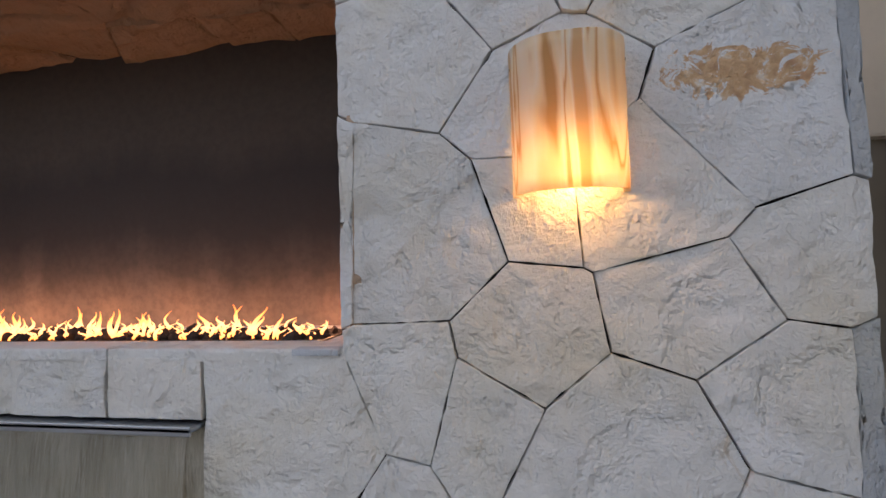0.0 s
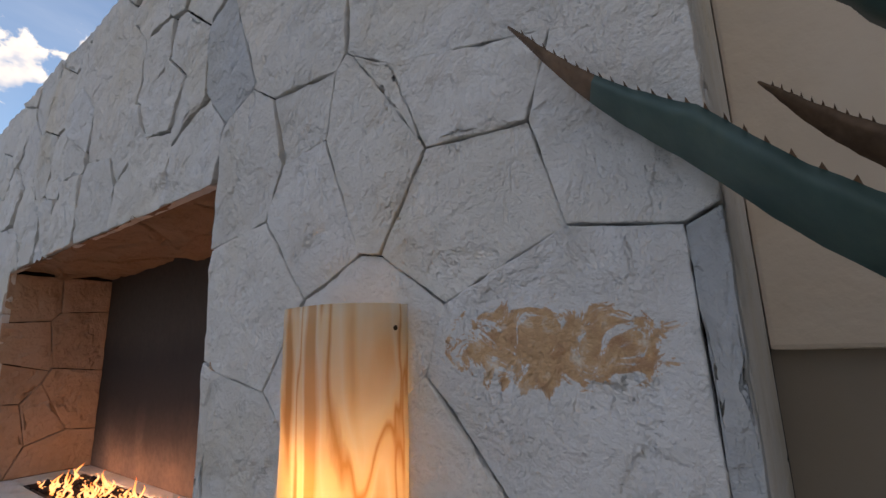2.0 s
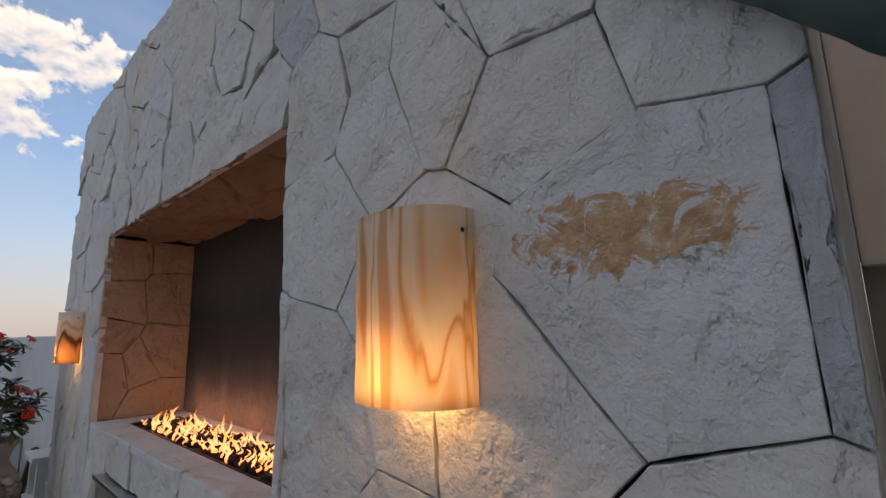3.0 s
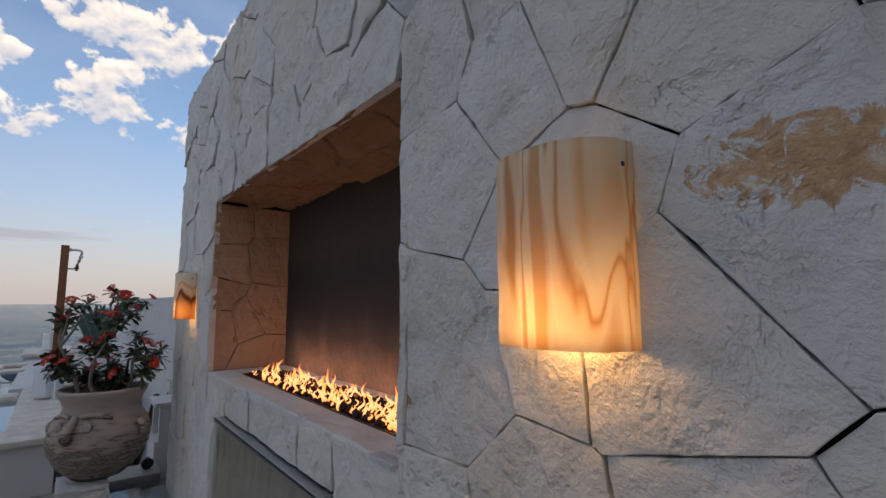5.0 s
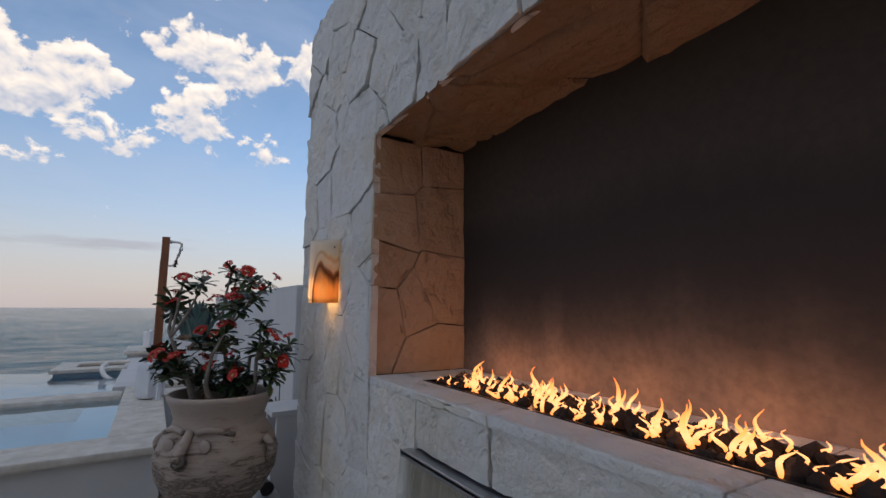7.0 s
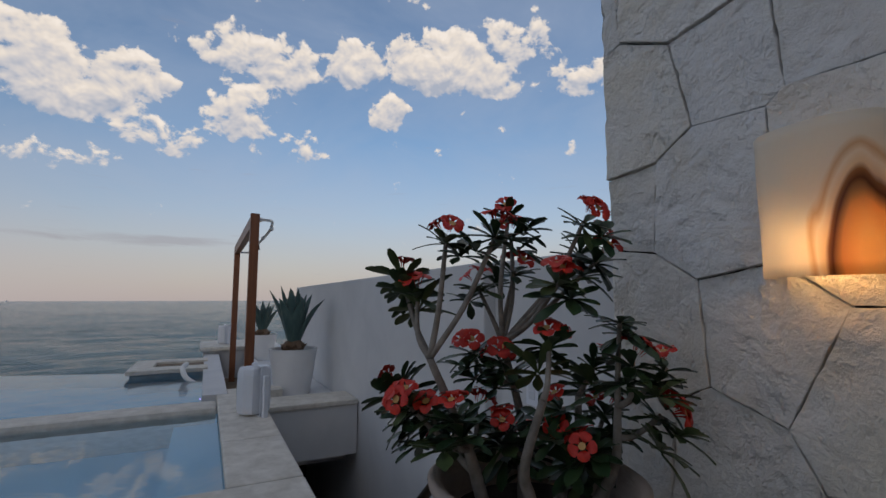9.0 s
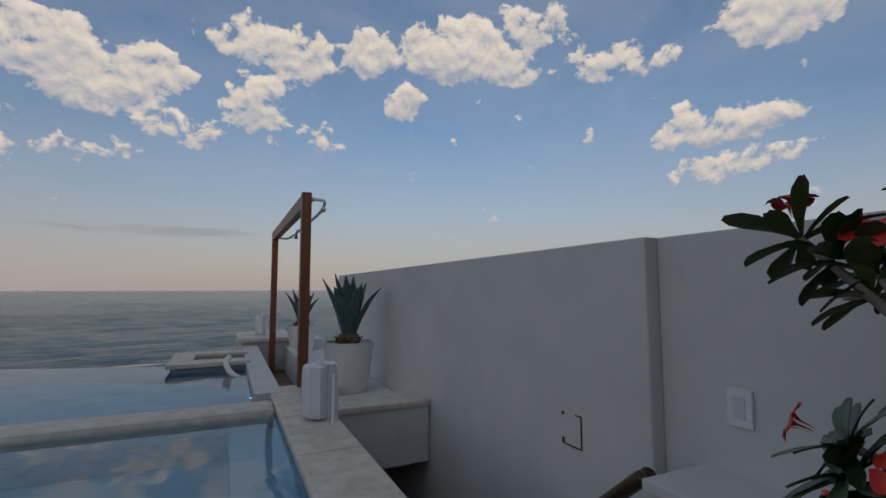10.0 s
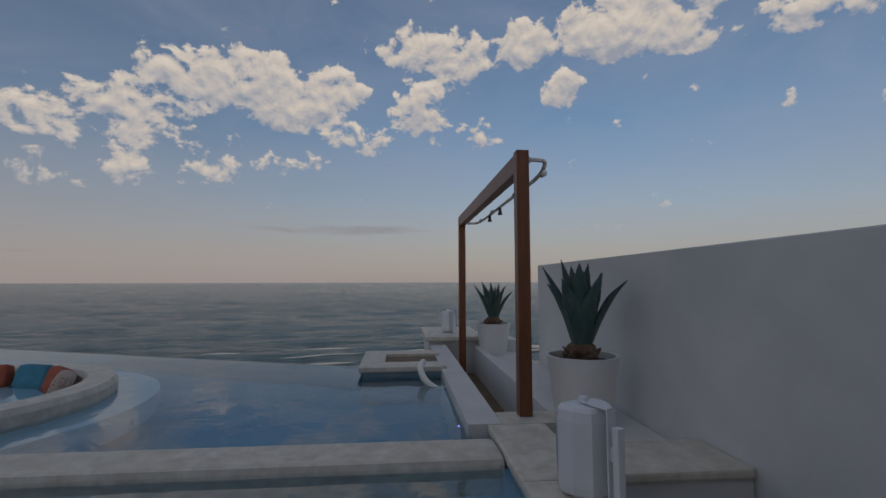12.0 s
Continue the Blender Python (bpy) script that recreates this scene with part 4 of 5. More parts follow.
part("soil", lathe([(0.187, 0.43), (0.187, 0.45), (0.05, 0.462)], 24, 0.05), SOIL, clay)
face_dir = radians(-38)
fd, fs = Vector((math.cos(face_dir), math.sin(face_dir), 0)), Vector((-math.sin(face_dir), math.cos(face_dir), 0))
part("nose", tube(curve([fd * 0.218 + Vector((0, 0, 0.40)), fd * 0.258 + Vector((0, 0, 0.35)), fd * 0.295 + Vector((0, 0, 0.30)), fd * 0.262 + Vector((0, 0, 0.275))], 5), [0.018 + 0.012 * (i / 15) for i in range(16)], 10), CLAY, clay, "moulded nose", True)
for s in (-1, 1):
    part("brow", tube(curve([fd * 0.225 + fs * s * 0.03 + Vector((0, 0, 0.395)), fd * 0.205 + fs * s * 0.09 + Vector((0, 0, 0.405)), fd * 0.15 + fs * s * 0.17 + Vector((0, 0, 0.375))], 6), 0.013, 8), CLAY, clay, "moulded brow", True)
    part("eye", lathe([(0.03, 0), (0.026, 0.008), (0.012, 0.013)], 14), CLAY, clay, "moulded eye").matrix_basis = Matrix.Translation(fd * 0.235 + fs * s * 0.085 + Vector((0, 0, 0.345))) @ fd.to_track_quat("Z", "Y").to_matrix().to_4x4()
    part("ear", tube(curve([fd * 0.03 + fs * s * 0.255 + Vector((0, 0, 0.34)), fd * 0.04 + fs * s * 0.29 + Vector((0, 0, 0.30)), fd * 0.03 + fs * s * 0.275 + Vector((0, 0, 0.24))], 5), 0.02, 8), CLAY, clay, "moulded ear", True)

plant = thing("desert_rose", "flowering desert rose with red blooms and glossy dark leaves", "plant", at=(POT.x, POT.y, 0.91))
TIPS = [
    (-0.037, 1.714), (-0.194, 1.631), (-0.083, 1.64), (-0.028, 1.668), (0.11, 1.668), (0.174, 1.645),
    (-0.267, 1.507), (-0.313, 1.553), (-0.12, 1.53), (0.055, 1.534), (-0.019, 1.571), (0.147, 1.585), (0.027, 1.401),
    (-0.138, 1.373), (-0.069, 1.35), (-0.313, 1.3), (-0.281, 1.268), (-0.175, 1.254), (-0.23, 1.245),
    (-0.207, 1.162), (0.064, 1.258), (0.064, 1.194), (0.101, 1.175), (0.174, 1.327), (0.211, 1.36), (0.313, 1.337),
    (0.198, 1.217), (0.184, 1.456), (0.267, 1.249), (-0, 1.134), (-0.065, 1.198), (-0.129, 1.235),
]
ORIGIN = Vector((POT.x, POT.y, 0.91))
ACROSS, AWAY = Vector((0.4834, 0.8755, 0)), Vector((-0.8755, 0.4834, 0))


def leaf_mesh(seed):
    """One rosette of spoon-shaped leaves."""
    rg = random.Random(seed)
    bm = bmesh.new()
    for i in range(rg.randint(10, 15)):
        a, el = 2.4 * i + rg.uniform(-0.3, 0.3), rg.uniform(-0.35, 0.9)
        L, W = rg.uniform(0.05, 0.088), rg.uniform(0.020, 0.032)
        d = Vector((math.cos(a) * math.cos(el), math.sin(a) * math.cos(el), math.sin(el)))
        s = d.cross(Vector((0, 0, 1))).normalized()
        n = s.cross(d)
        left, right, mid = [], [], []
        for t, w in ((0.05, 0.10), (0.35, 0.5), (0.65, 0.95), (0.85, 0.9), (1.0, 0.3)):
            c = d * (t * L) + n * (-0.25 * L * t * t) - Vector((0, 0, 0.004 * i / 12))
            mid.append(bm.verts.new(c))
            left.append(bm.verts.new(c + s * (w * W / 2) + n * 0.12 * W))
            right.append(bm.verts.new(c - s * (w * W / 2) + n * 0.12 * W))
        for j in range(4):
            bm.faces.new((left[j], left[j + 1], mid[j + 1], mid[j]))
            bm.faces.new((mid[j], mid[j + 1], right[j + 1], right[j]))
    return finish("leaf_rosette", bm, LEAF if seed % 4 else LEAF_PALE, True)


def flower_mesh(seed):
    """Trumpet flower with five petals that point along z."""
    rg = random.Random(seed)
    bm = bmesh.new()
    for k in range(5):
        a0 = 2 * math.pi * k / 5
        cols = []
        for t, w, r, z in ((0, 0.10, 0.004, 0.0), (0.3, 0.45, 0.007, 0.02), (0.5, 0.7, 0.013, 0.028), (0.75, 1.05, 0.023, 0.031), (0.92, 0.8, 0.030, 0.029), (1.0, 0.35, 0.033, 0.026)):
            row = []
            for u in (-0.5, 0, 0.5):
                a = a0 + u * 1.25 * w
                row.append(bm.verts.new((r * math.cos(a), r * math.sin(a), z + 0.003 * rg.uniform(-1, 1) - (0.002 if u == 0 else 0))))
            cols.append(row)
        for a, b in zip(cols, cols[1:]):
            for j in range(2):
                bm.faces.new((a[j], a[j + 1], b[j + 1], b[j]))
    f0 = len(bm.faces)
    ring = [bm.verts.new((0.009 * math.cos(i * 0.785), 0.009 * math.sin(i * 0.785), 0.0262)) for i in range(8)]
    face = bm.faces.new(ring)
    face.material_index = 1
    return finish("flower", bm, [PETAL, STAMEN], True)


ROSETTES, FLOWERS = [leaf_mesh(s) for s in range(1, 9)], [flower_mesh(s) for s in range(4)]
rg = random.Random(21)
stem_roots = [(-0.10, -0.03), (-0.02, 0.05), (0.0, -0.06), (0.05, 0.02), (0.09, -0.02)]


def shared(name, mesh, m, label=""):
    o = new(name, mesh)
    o.parent = plant
    o.matrix_basis = m
    if label:
        o["label"] = label
    return o


forks = []
for k, (u, w) in enumerate(stem_roots):
    base = ACROSS * u + AWAY * w
    topu = u * 2.1 + rg.uniform(-0.03, 0.03)
    top = ACROSS * topu + AWAY * w * 2.2 + Vector((0, 0, rg.uniform(0.24, 0.40)))
    mid = (base + top) / 2 + ACROSS * rg.uniform(-0.035, 0.035)
    pts = curve([base - Vector((0, 0, 0.03)), base.lerp(mid, 0.5) + ACROSS * rg.uniform(-0.02, 0.02), mid, top], 6)
    part("stem", tube(pts, [0.017 - 0.009 * i / (len(pts) - 1) for i in range(len(pts))], 10), BARK, plant, "smooth grey branching stem", True)
    forks += [(pts[7], 0.012), (pts[11], 0.011), (pts[15], 0.010), (pts[-1], 0.010)]
for k, (u, z) in enumerate(TIPS):
    depth = rg.uniform(-0.10, 0.16)
    tip = ACROSS * u + AWAY * depth + Vector((0, 0, z - 0.11 - ORIGIN.z))
    near = sorted(forks, key=lambda f: (f[0] - tip).length + (0.3 if f[0].z > tip.z - 0.02 else 0))[0]
    a, r = near
    bend = a.lerp(tip, 0.5) + Vector((rg.uniform(-0.02, 0.02), rg.uniform(-0.02, 0.02), -0.02))
    pts = curve([a, bend, tip], 6)
    part("twig", tube(pts, [r * 0.75 - (r * 0.75 - 0.005) * i / (len(pts) - 1) for i in range(len(pts))], 8), BARK, plant, smooth=True)
    way = (tip - bend).normalized()
    lean = way.lerp(Vector((0, 0, 1)), 0.4).to_track_quat("Z", "Y").to_matrix().to_4x4()
    for j in range(3 if z < 1.45 else 2):
        off = Vector((rg.uniform(-0.045, 0.045), rg.uniform(-0.045, 0.045), -0.028 * j)) if j else Vector((0, 0, 0))
        shared("leaf_rosette", ROSETTES[rg.randrange(8)], Matrix.Translation(tip + off - way * 0.012) @ lean @ Matrix.Rotation(rg.uniform(0, 6.28), 4, "Z") @ Matrix.Scale(rg.uniform(0.85, 1.25), 4), "whorl of glossy spoon-shaped leaves")
    for j in range(rg.choice((1, 2, 2, 3)) if k != 27 else 0):
        d = (way + Vector((rg.uniform(-1, 1), rg.uniform(-1, 1), rg.uniform(-0.3, 0.9))) * 0.9 - AWAY * 0.35).normalized()
        shared("flower", FLOWERS[rg.randrange(4)], Matrix.Translation(tip + d * 0.022) @ d.to_track_quat("Z", "Y").to_matrix().to_4x4() @ Matrix.Scale(rg.uniform(0.8, 1.05), 4), "red trumpet flower")

# ---- fire wall: core, fire, water spout, sconces, then its stones ----
X0, X1, TOP = -2.935, 1.005, 3.07
OL, OR_, OB, OT, DEEP = -1.90, 0.0, 1.155, 2.09, 0.43
wall = thing("wall_fireplace", "tall fire wall clad in pale irregular limestone slabs", "wall", kind="structure")
G = 0.022
core = boxes((X0 + 0.01, OL - 0.03, G, 0.9, 0, TOP - 0.01), (OR_ + 0.03, X1 - 0.004, G, 0.9, 0, TOP - 0.01), (OL - 0.03, OR_ + 0.03, G, 0.9, OT + 0.04, TOP - 0.01), (OL - 0.03, -1.565, G, 0.9, 0, OB - 0.03), (-0.355, OR_ + 0.03, G, 0.9, 0, OB - 0.03), (-1.565, -0.355, 0.05, 0.9, 0, OB - 0.03), (-1.565, -0.355, G, 0.05, 1.0, OB - 0.03))
part("core", core, MORTAR, wall, "dark recessed joints")
part("fire_back", boxes((OL - 0.03, OR_ + 0.03, DEEP, 0.9, OB - 0.03, OT + 0.04)), SOOT_GLOW, wall, "sooty dark plaster back of the firebox, fire glow painted in low down")
part("capping", boxes((X0 + 0.004, X1 - 0.002, 0.03, 0.92, TOP - 0.01, TOP + 0.004)), STONE, wall)
part("spill_panel", boxes((-1.563, -0.357, 0.036, 0.05, 0.0, 0.965)), plain("wet_panel", (0.30, 0.25, 0.17), (0.66, 0.62, 0.52), 9, 0.3, 0.01, 70, 0, (4.0, 1, 0.7)), wall, "wet ochre stone behind the falling water")

spout = thing("water_spout", "long grey metal spout lip under the firebox", "spout")
part("lip", boxes((-1.555, -0.365, -0.035, 0.034, 0.975, 0.985), (-1.555, -0.365, -0.035, -0.028, 0.967, 0.989), bevel=0.002), METAL, spout)
fall = bmesh.new()
rows = []
for i in range(121):
    x = -1.55 + 1.18 * i / 120
    col = []
    for j in range(31):
        t = j / 30
        z = 0.982 - 0.72 * t
        y = -0.030 - 0.045 * math.sqrt(t) + 0.006 * noise.noise(Vector((x * 18, z * 2.2, 0.5))) * min(1, 3 * t)
        inset = 0.012 * t * (1 if i > 60 else -1) * abs(i - 60) / 60
        col.append(fall.verts.new((x - inset, y, z)))
    rows.append(col)
for a, b in zip(rows, rows[1:]):
    for j in range(30):
        fall.faces.new((a[j], b[j], b[j + 1], a[j + 1]))
water = tagged(new("falling_water", finish("falling_water", fall, FALL_WATER, True)), "thin rippling sheet of falling water", "water", kind="stuff")
water.visible_shadow = False

burner = thing("fire_trough", "long dark burner trough set in the stone sill", "burner")
part("tray", boxes((-1.70, -0.125, 0.13, 0.345, 1.135, 1.142), (-1.70, -0.125, 0.128, 0.134, 1.135, 1.156), (-1.70, -0.125, 0.341, 0.347, 1.135, 1.156), (-1.706, -1.70, 0.128, 0.347, 1.135, 1.156), (-0.125, -0.119, 0.128, 0.347, 1.135, 1.156)), BLACK, burner)
rocks = bmesh.new()
rg = random.Random(8)
for i in range(330):
    c = Vector((rg.uniform(-1.68, -0.14), rg.uniform(0.145, 0.33), 1.146 + rg.uniform(0, 0.012)))
    made = bmesh.ops.create_icosphere(rocks, subdivisions=1, radius=rg.uniform(0.010, 0.024))["verts"]
    for v in made:
        v.co = v.co * (1 + 0.5 * noise.noise(v.co * 60 + c * 9)) + c
tagged(new("lava_rocks", finish("lava_rocks", rocks, LAVA)), "bed of dark broken lava rock in the burner", "rocks", kind="stuff")
flames = bmesh.new()
for i in range(230):
    x, y = rg.uniform(-1.66, -0.16), rg.choice((0.16, 0.20, 0.25, 0.30)) + rg.uniform(-0.015, 0.015)
    h = rg.choice((0.018, 0.024, 0.03, 0.04, 0.05, 0.085)) * rg.uniform(0.6, 1.0)
    lean = rg.uniform(-0.35, 0.75)
    w = rg.uniform(0.003, 0.006) + h * 0.055
    pts, rad = [], []
    for j in range(9):
        t = j / 8
        pts.append((x + lean * h * t + 0.012 * math.sin(t * 6 + i) * t, y + 0.008 * math.sin(t * 5 + 2 * i), 1.155 + h * t))
        rad.append(max(0.0007, w * (0.45 + 1.9 * t * (1 - t)) * (1 - t) ** 0.6))
    tube(pts, rad, 6, flames)
tagged(new("flames", finish("flames", flames, FLAME, True)), "row of small bright orange gas flames", "flames", kind="stuff")


def sconce(cx, zb, zt, onyx, label):
    s = thing("wall_sconce", label, "sconce", "wall sconces", at=(cx, 0, 0))
    w, d, th = 0.112, 0.098, 0.010
    bm = bmesh.new()
    outer, inner = [], []
    for j in range(13):
        z = zb + (zt - zb) * j / 12
        ro, ri = [], []
        for i in range(25):
            a = math.pi * i / 24
            e = abs(math.cos(a)) ** 0.85 * (1 if math.cos(a) > 0 else -1)
            wob = 0.0015 * noise.noise(Vector((a * 3, z * 20, cx)))
            ro.append(bm.verts.new(((w + wob) * e, -0.006 - (d + wob) * math.sin(a) ** 0.8, z)))
            ri.append(bm.verts.new(((w - th) * e, -0.006 - (d - th) * math.sin(a) ** 0.8, z)))
        outer.append(ro)
        inner.append(ri)
    for j in range(12):
        for i in range(24):
            bm.faces.new((outer[j][i], outer[j][i + 1], outer[j + 1][i + 1], outer[j + 1][i]))
            bm.faces.new((inner[j][i + 1], inner[j][i], inner[j + 1][i], inner[j + 1][i + 1]))
        for i in (0, 24):
            bm.faces.new((outer[j][i], outer[j + 1][i], inner[j + 1][i], inner[j][i]))
    for i in range(24):
        bm.faces.new((outer[0][i + 1], outer[0][i], inner[0][i], inner[0][i + 1]))
        bm.faces.new((outer[-1][i], outer[-1][i + 1], inner[-1][i + 1], inner[-1][i]))
    part("shade", bm, onyx, s, "curved honey-banded onyx shade", True)
    for sx in (-1, 1):
        b = part("bolt", lathe([(0.0055, 0), (0.006, 0.004), (0.003, 0.007)], 12), BRONZE, s, "small dark bolt head")
        b.matrix_basis = pose(sx * 0.1045, -0.030, zt - 0.035, 0, 90 * sx, 0)
        part("bracket", boxes((sx * 0.085 - 0.008, sx * 0.085 + 0.008, -0.02, 0.0, zt - 0.05, zt - 0.02)), BRONZE, s)
    part("lamp_holder", lathe([(0.014, zb + 0.10), (0.014, zb + 0.13), (0.008, zb + 0.135)], 12), BRONZE, s).location = (0, -0.045, 0)
    part("bulb", lathe([(0.004, zb + 0.035), (0.013, zb + 0.045), (0.016, zb + 0.07), (0.011, zb + 0.1)], 14), BULB, s, "glowing bulb", True).location = (0, -0.045, 0)
    return s


sconce(0.475, 1.462, 1.752, ONYX, "curved onyx wall sconce, lit, on the limestone wall")
sconce(-2.375, 1.428, 1.712, ONYX_TWO, "curved swirled onyx wall sconce, lit, beside the clay pot")

# stones: x, z and pull of each slab
RIGHT = [
    (0.115, 1.415, -0.038), (0.218, 1.913, 0.004), (0.436, 1.759, -0.014), (0.431, 1.516, -0.058),
    (0.613, 1.527, -0.044), (0.756, 1.651, -0.039), (1.005, 1.658, -0.085), (0.869, 1.288, -0.075),
    (0.696, 1.185, -0.055), (0.386, 1.131, -0.056), (0.323, 1.023, -0.058), (0.122, 1.08, -0.063),
    (-0.119, 0.978, -0.047), (0.068, 0.851, -0.08), (0.595, 0.885, -0.009), (0.823, 1.003, -0.038),
    (0.776, 0.799, -0.028), (0.999, 1.001, -0.055), (-0.038, 1.419, -0.046), (0.197, 2.064, 0.014),
    (0.329, 2, 0.022), (0.316, 2.098, 0.017), (0.494, 2.066, 0.026), (0.603, 1.998, 0.005), (0.552, 2.108, 0.022),
    (0.611, 2.13, 0.023), (0.824, 2.057, -0.027), (0.642, 2.263, 0.034), (0.328, 2.261, 0.002),
    (0.083, 2.363, -0.034), (0.186, 2.404, -0.025),
]
LINTEL = [
    (-0.135, 2.156, -0.03), (-0.209, 2.319, -0.059), (-0.465, 2.436, -0.039), (-0.499, 2.213, -0.029),
    (-0.594, 2.386, -0.035), (-0.859, 2.243, -0.039), (-0.79, 2.608, -0.001), (-0.533, 2.566, -0.041),
    (-0.364, 2.551, -0.067), (-1.086, 2.662, -0.03), (-0.954, 2.803, -0.005), (-1.179, 2.495, -0.052),
    (-1.216, 2.206, -0.028), (-1.43, 2.21, -0.04), (-1.62, 2.25, -0.045), (-1.4, 2.45, -0.05),
    (-1.6, 2.52, -0.05), (-1.8, 2.36, -0.045),
]
LEFT = [
    (-2.781, 1.628, -0.001), (-2.628, 1.615, 0.02), (-2.6, 1.945, -0.004), (-2.8, 1.905, 0.006),
    (-2.63, 2.23, 0.004), (-2.319, 1.963, -0.011), (-2.336, 1.615, 0.017), (-1.992, 1.742, -0.016),
    (-2.085, 2.053, 0.01), (-1.987, 1.351, 0.005), (-2.335, 1.199, -0.012), (-2.577, 1.318, 0.007),
    (-2.828, 1.303, 0.03), (-2.681, 1.022, 0.009), (-2.808, 1.038, 0.007), (-2.213, 1.181, -0.02),
    (-2.312, 0.96, -0.039), (-2.827, 0.861, -0.022), (-1.907, 1.469, -0.019), (-1.916, 1.35, 0.001),
    (-2.018, 1.053, -0.037),
]
JAMB = [
    (0.041, 2.004, -0.023), (0.352, 2.025, -0.035), (0.061, 1.692, -0.016), (0.371, 1.735, -0.011),
    (0.039, 1.596, -0.012), (0.024, 1.373, -0.011), (0.258, 1.422, -0.006), (0.345, 1.468, 0.003),
    (0.323, 1.242, -0.003),
]


def cells(seeds, box):
    """Straight-sided cells, one a seed, that share out a rectangle."""
    x0, x1, z0, z1 = box
    out = []
    for i, (sx, sz, w) in enumerate(seeds):
        poly = [(x0, z0), (x1, z0), (x1, z1), (x0, z1)]
        for j, (tx, tz, v) in enumerate(seeds):
            if j == i or (tx - sx) ** 2 + (tz - sz) ** 2 > 4:
                continue
            a, b = 2 * (sx - tx), 2 * (sz - tz)
            c = (sx * sx + sz * sz - w) - (tx * tx + tz * tz - v)
            poly = cut(poly, a, b, c)
            if len(poly) < 3:
                break
        out.append(poly)
    return out


def cut(poly, a, b, c):
    """The part of a polygon where a x + b z >= c."""
    res = []
    for (px, pz), (qx, qz) in zip(poly, poly[1:] + poly[:1]):
        dp, dq = a * px + b * pz - c, a * qx + b * qz - c
        if dp >= 0:
            res.append((px, pz))
        if (dp >= 0) != (dq >= 0):
            t = dp / (dp - dq)
            res.append((px + (qx - px) * t, pz + (qz - pz) * t))
    return res


def slab(poly, seed, place, thick=0.03, gap=0.0013, rough=1.0, tilt=0.014):
    """One dressed slab on an outline: broken edges, a hewn face. place maps (u, v, out) into the world."""
    rg = random.Random(seed)
    cx, cz = sum(p[0] for p in poly) / len(poly), sum(p[1] for p in poly) / len(poly)
    edge = []
    for (px, pz), (qx, qz) in zip(poly, poly[1:] + poly[:1]):
        L = math.hypot(qx - px, qz - pz)
        if L < 0.006:
            continue
        n = max(1, round(L / 0.022))
        nx, nz = (qz - pz) / L, -(qx - px) / L
        for i in range(n):
            t = i / n
            j = 0.0 if i == 0 else 0.0028 * noise.noise(Vector((px + (qx - px) * t, pz + (qz - pz) * t, 3.0)) * 40)
            edge.append((px + (qx - px) * t + nx * j, pz + (qz - pz) * t + nz * j))
    if len(edge) < 3:
        return None
    bm = bmesh.new()
    size = max(0.02, min(math.hypot(p[0] - cx, p[1] - cz) for p in edge))
    lift, ta, tb = rg.uniform(-0.003, 0.003) * tilt / 0.014, rg.uniform(-tilt, tilt), rg.uniform(-tilt, tilt)
    off = rg.uniform(0, 50)

    def face(u, v, k):
        q = Vector((u * 9, v * 9, off))
        big = noise.fractal(q * 0.6, 0.9, 2.1, 4)
        chip = max(0, noise.noise(q * 2.3 + Vector((7, 3, 1)))) * 1.4
        return rough * (0.0055 * big - 0.006 * chip * k) + lift + ta * (u - cx) + tb * (v - cz)

    rings = []
    for dist, depth in ((gap, -thick), (gap, -0.0016), (gap + 0.0014, -0.0002), (gap + 0.009, 0.0)):
        row = []
        for u, v in edge:
            r = math.hypot(u - cx, v - cz)
            s = max(0.1, 1 - dist * 1.15 / r)
            a, b = cx + (u - cx) * s, cz + (v - cz) * s
            worn = 0.0035 * max(0, noise.noise(Vector((u * 22, v * 22, off))) - 0.15) if dist < gap + 0.006 else 0
            out = -thick if depth == -thick else depth + face(a, b, 1.0) - worn
            row.append(bm.verts.new(place(a, b, out)))
        rings.append(row)
    for f in (0.84, 0.66, 0.46, 0.24):
        rings.append([bm.verts.new(place(cx + (u - cx) * f, cz + (v - cz) * f, face(cx + (u - cx) * f, cz + (v - cz) * f, 1.0))) for u, v in edge])
    n = len(edge)
    for a, b in zip(rings, rings[1:]):
        for i in range(n):
            bm.faces.new((a[i], a[(i + 1) % n], b[(i + 1) % n], b[i]))
    for ring in rings[1:3]:
        for i in range(n):
            bm.edges.get((ring[i], ring[(i + 1) % n])).smooth = False
    mid = bm.verts.new(place(cx, cz, face(cx, cz, 1.0)))
    for i in range(n):
        bm.faces.new((rings[-1][i], rings[-1][(i + 1) % n], mid))
    return bm


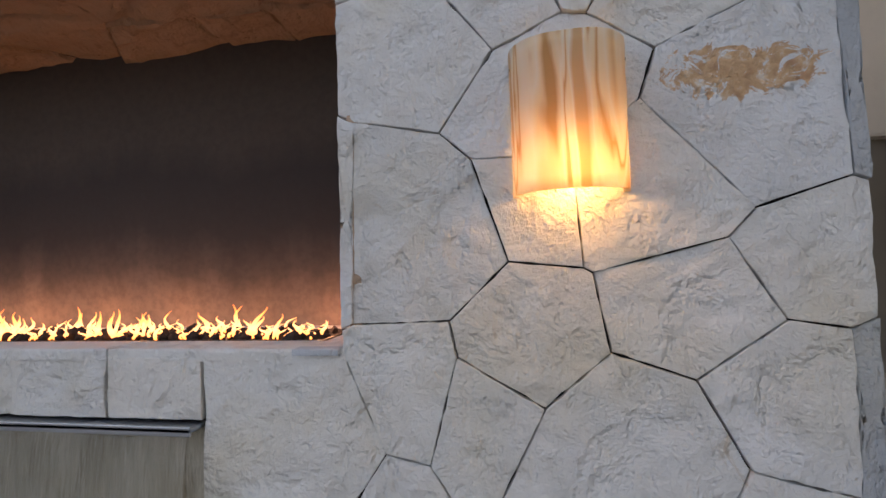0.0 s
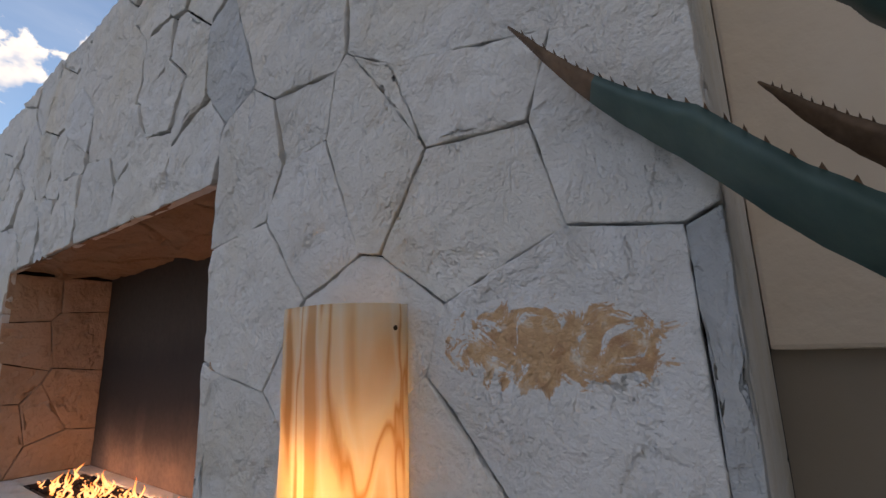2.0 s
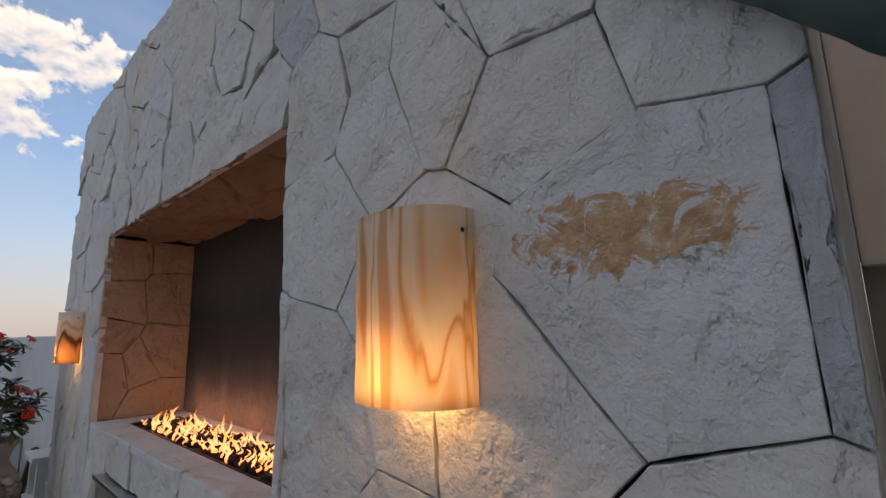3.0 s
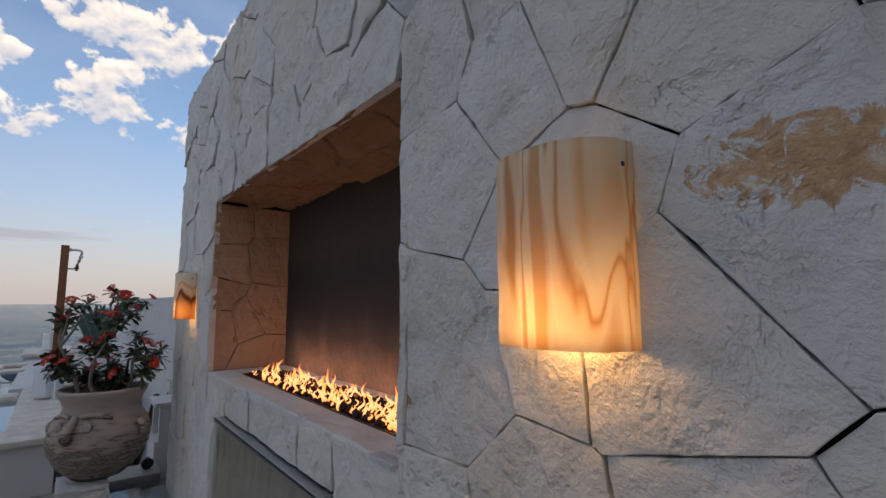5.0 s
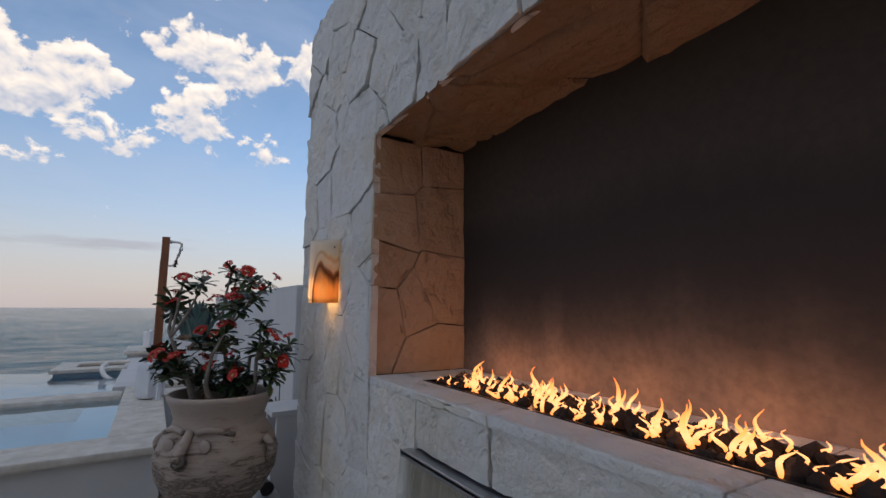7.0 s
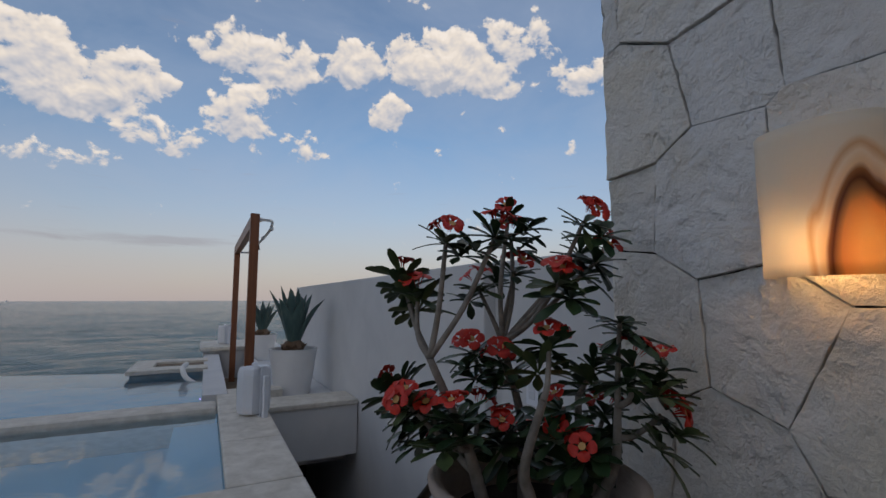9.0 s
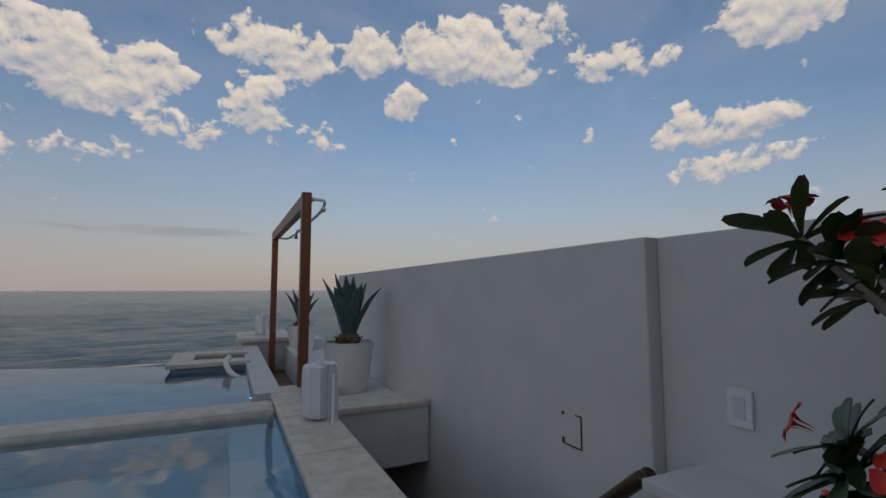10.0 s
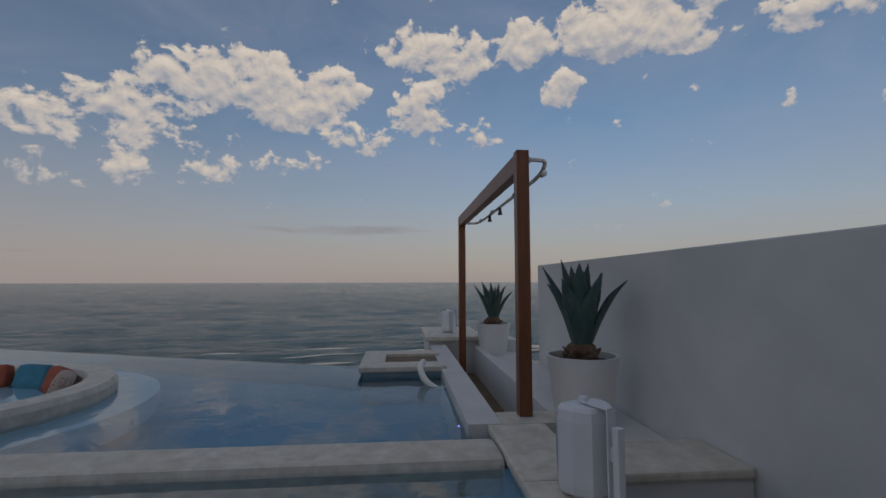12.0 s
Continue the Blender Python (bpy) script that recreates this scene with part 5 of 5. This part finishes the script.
seeds = RIGHT + LINTEL + LEFT
rg = random.Random(17)
extra = []
for i in range(-14, 6):
    for j in range(0, 15):
        x, z = i * 0.22 + (0.11 if j % 2 else 0) + rg.uniform(-0.06, 0.06), 0.1 + j * 0.215 + rg.uniform(-0.06, 0.06)
        if X0 < x < X1 and (z < 0.62 or z > 2.72 or (x < -1.4 and z > 2.1)) and all((x - s[0]) ** 2 + (z - s[1]) ** 2 > 0.045 for s in seeds + extra):
            extra.append((x, z, -0.05))
front = lambda u, v, out: Vector((u, -out, v))
for i, (s, poly) in enumerate(zip(seeds + extra, cells(seeds + extra, (X0, X1, 0.0, TOP)))):
    if len(poly) < 3:
        continue
    corner = []
    over = cut(cut(cut(cut(poly, 1, 0, OL), -1, 0, -OR_), 0, 1, OB), 0, -1, -OT)
    if i < 31:
        side = cut(poly, 1, 0, OR_)
        if len(over) > 2:
            beside = len(side) > 2 and min(p[1] for p in side) < OT - 0.06
            poly = cut(poly, 0, -1, -(OB - 0.004)) if i == 12 else cut(poly, 1, 0, OR_ - 0.018) if beside else cut(poly, 0, 1, OT)
        if s[1] < 1.2:
            poly = cut(poly, 1, 0, -0.36)
    elif i < 31 + len(LINTEL):
        poly = cut(poly, 0, 1, OT)
    elif i < 31 + len(LINTEL) + len(LEFT):
        side = cut(poly, -1, 0, -OL)
        if len(over) > 2 or any(p[0] > OL and p[1] < OT for p in poly):
            beside = len(side) > 2 and min(p[1] for p in side) < OT - 0.06
            corner = cut(cut(poly, 1, 0, OL), 0, 1, OT) if beside else []
            poly = side if beside else cut(poly, 0, 1, OT)
    elif s[1] > 1.5:
        poly = cut(poly, 0, 1, OT) if OL < s[0] < OR_ else poly
    else:
        poly = cut(poly, -1, 0, 1.90) if s[0] < -1.6 else cut(poly, 1, 0, -0.36)
        if OL < s[0] < -0.36:
            continue
    if len(poly) < 3:
        continue
    if len(corner) > 2 and (extra_slab := slab(corner, 700 + i, front)):
        part("stone", extra_slab, STONE, wall, "", True)
    high = s[0] < 0 and s[1] > 2.05
    bm = slab(poly, 100 + i, front, gap=0.0034 if high else 0.0018, rough=1.7 if high else 1.0, tilt=0.028 if high else 0.014)
    if bm is None:
        continue
    mat = STONE_RUST if i == 5 else STONE_GREY if i in (6, 17, 29) else STONE
    part("stone", bm, mat, wall, {5: "large slab with a rusty ochre stain", 29: "grey slab"}.get(i, ""), True)

# sill course over the water spout
for k, (x0, x1, z0, z1) in enumerate(((-1.90, -1.537, 0.30, 1.152), (-1.533, -1.162, 0.992, 1.128), (-1.533, -1.162, 1.131, 1.152), (-1.158, -0.622, 0.992, 1.152), (-0.618, -0.364, 0.992, 1.135), (-0.618, -0.364, 1.138, 1.152))):
    bm = slab([(x0, z0), (x1, z0), (x1, z1), (x0, z1)], 300 + k, front, 0.03, 0.001)
    part("stone", bm, STONE, wall, "", True)
for k, (x0, x1) in enumerate(((-1.90, -1.30), (-1.296, -0.62), (-0.617, 0.0))):
    for y0, y1 in ((0.0, 0.124), (0.35, 0.429)):
        part("sill_stone", boxes((x0, x1, y0 + 0.002, y1, 1.125, OB + 0.001), bevel=0.006), STONE, wall, smooth=False)
for x0, x1 in ((-1.90, -1.712), (-0.113, 0.0)):
    part("sill_stone", boxes((x0, x1, 0.126, 0.348, 1.125, OB), bevel=0.004), STONE, wall)
part("sill_chip", boxes((-0.131, -0.021, -0.012, 0.03, 1.142, 1.157), bevel=0.004), STONE_GREY, wall)

for k, (z0, z1) in enumerate(((0.99, 1.31), (1.315, 1.47), (1.475, 1.97), (1.975, 2.4), (2.405, 2.8), (2.805, 3.06))):
    part("return_stone", boxes((X1 - 0.03, X1 + 0.001, 0.032, 0.568, z0, z1), bevel=0.005), STONE, wall)

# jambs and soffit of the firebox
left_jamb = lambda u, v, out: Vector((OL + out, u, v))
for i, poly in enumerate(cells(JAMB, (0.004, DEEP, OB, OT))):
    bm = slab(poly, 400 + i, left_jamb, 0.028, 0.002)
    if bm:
        part("stone", bm, STONE_JAMB_SHADE, wall, "", True)
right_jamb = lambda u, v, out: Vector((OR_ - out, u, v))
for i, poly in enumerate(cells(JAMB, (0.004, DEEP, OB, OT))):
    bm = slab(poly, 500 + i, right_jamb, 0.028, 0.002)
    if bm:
        part("stone", bm, STONE_JAMB_SHADE, wall, "", True)
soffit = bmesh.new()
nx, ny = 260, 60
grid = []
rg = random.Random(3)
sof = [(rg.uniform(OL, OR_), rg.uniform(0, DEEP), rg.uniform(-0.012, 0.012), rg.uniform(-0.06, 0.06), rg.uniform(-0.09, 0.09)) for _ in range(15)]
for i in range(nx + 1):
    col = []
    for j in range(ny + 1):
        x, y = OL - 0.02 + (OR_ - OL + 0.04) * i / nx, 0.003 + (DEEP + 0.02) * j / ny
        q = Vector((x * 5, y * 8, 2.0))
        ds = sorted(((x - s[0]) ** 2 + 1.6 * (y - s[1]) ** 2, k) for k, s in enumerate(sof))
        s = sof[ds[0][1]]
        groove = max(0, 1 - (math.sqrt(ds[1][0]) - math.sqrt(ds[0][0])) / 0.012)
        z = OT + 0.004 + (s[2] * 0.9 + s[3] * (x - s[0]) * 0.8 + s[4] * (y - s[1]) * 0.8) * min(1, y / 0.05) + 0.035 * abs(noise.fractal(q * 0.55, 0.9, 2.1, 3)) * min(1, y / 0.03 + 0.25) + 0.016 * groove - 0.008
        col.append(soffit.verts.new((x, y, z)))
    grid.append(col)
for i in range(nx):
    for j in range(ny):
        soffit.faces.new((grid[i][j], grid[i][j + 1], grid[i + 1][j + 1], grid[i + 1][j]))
part("ceiling", soffit, STONE_SOOT_SHADE, wall, "rough hewn stone soffit warmed by the fire", False)
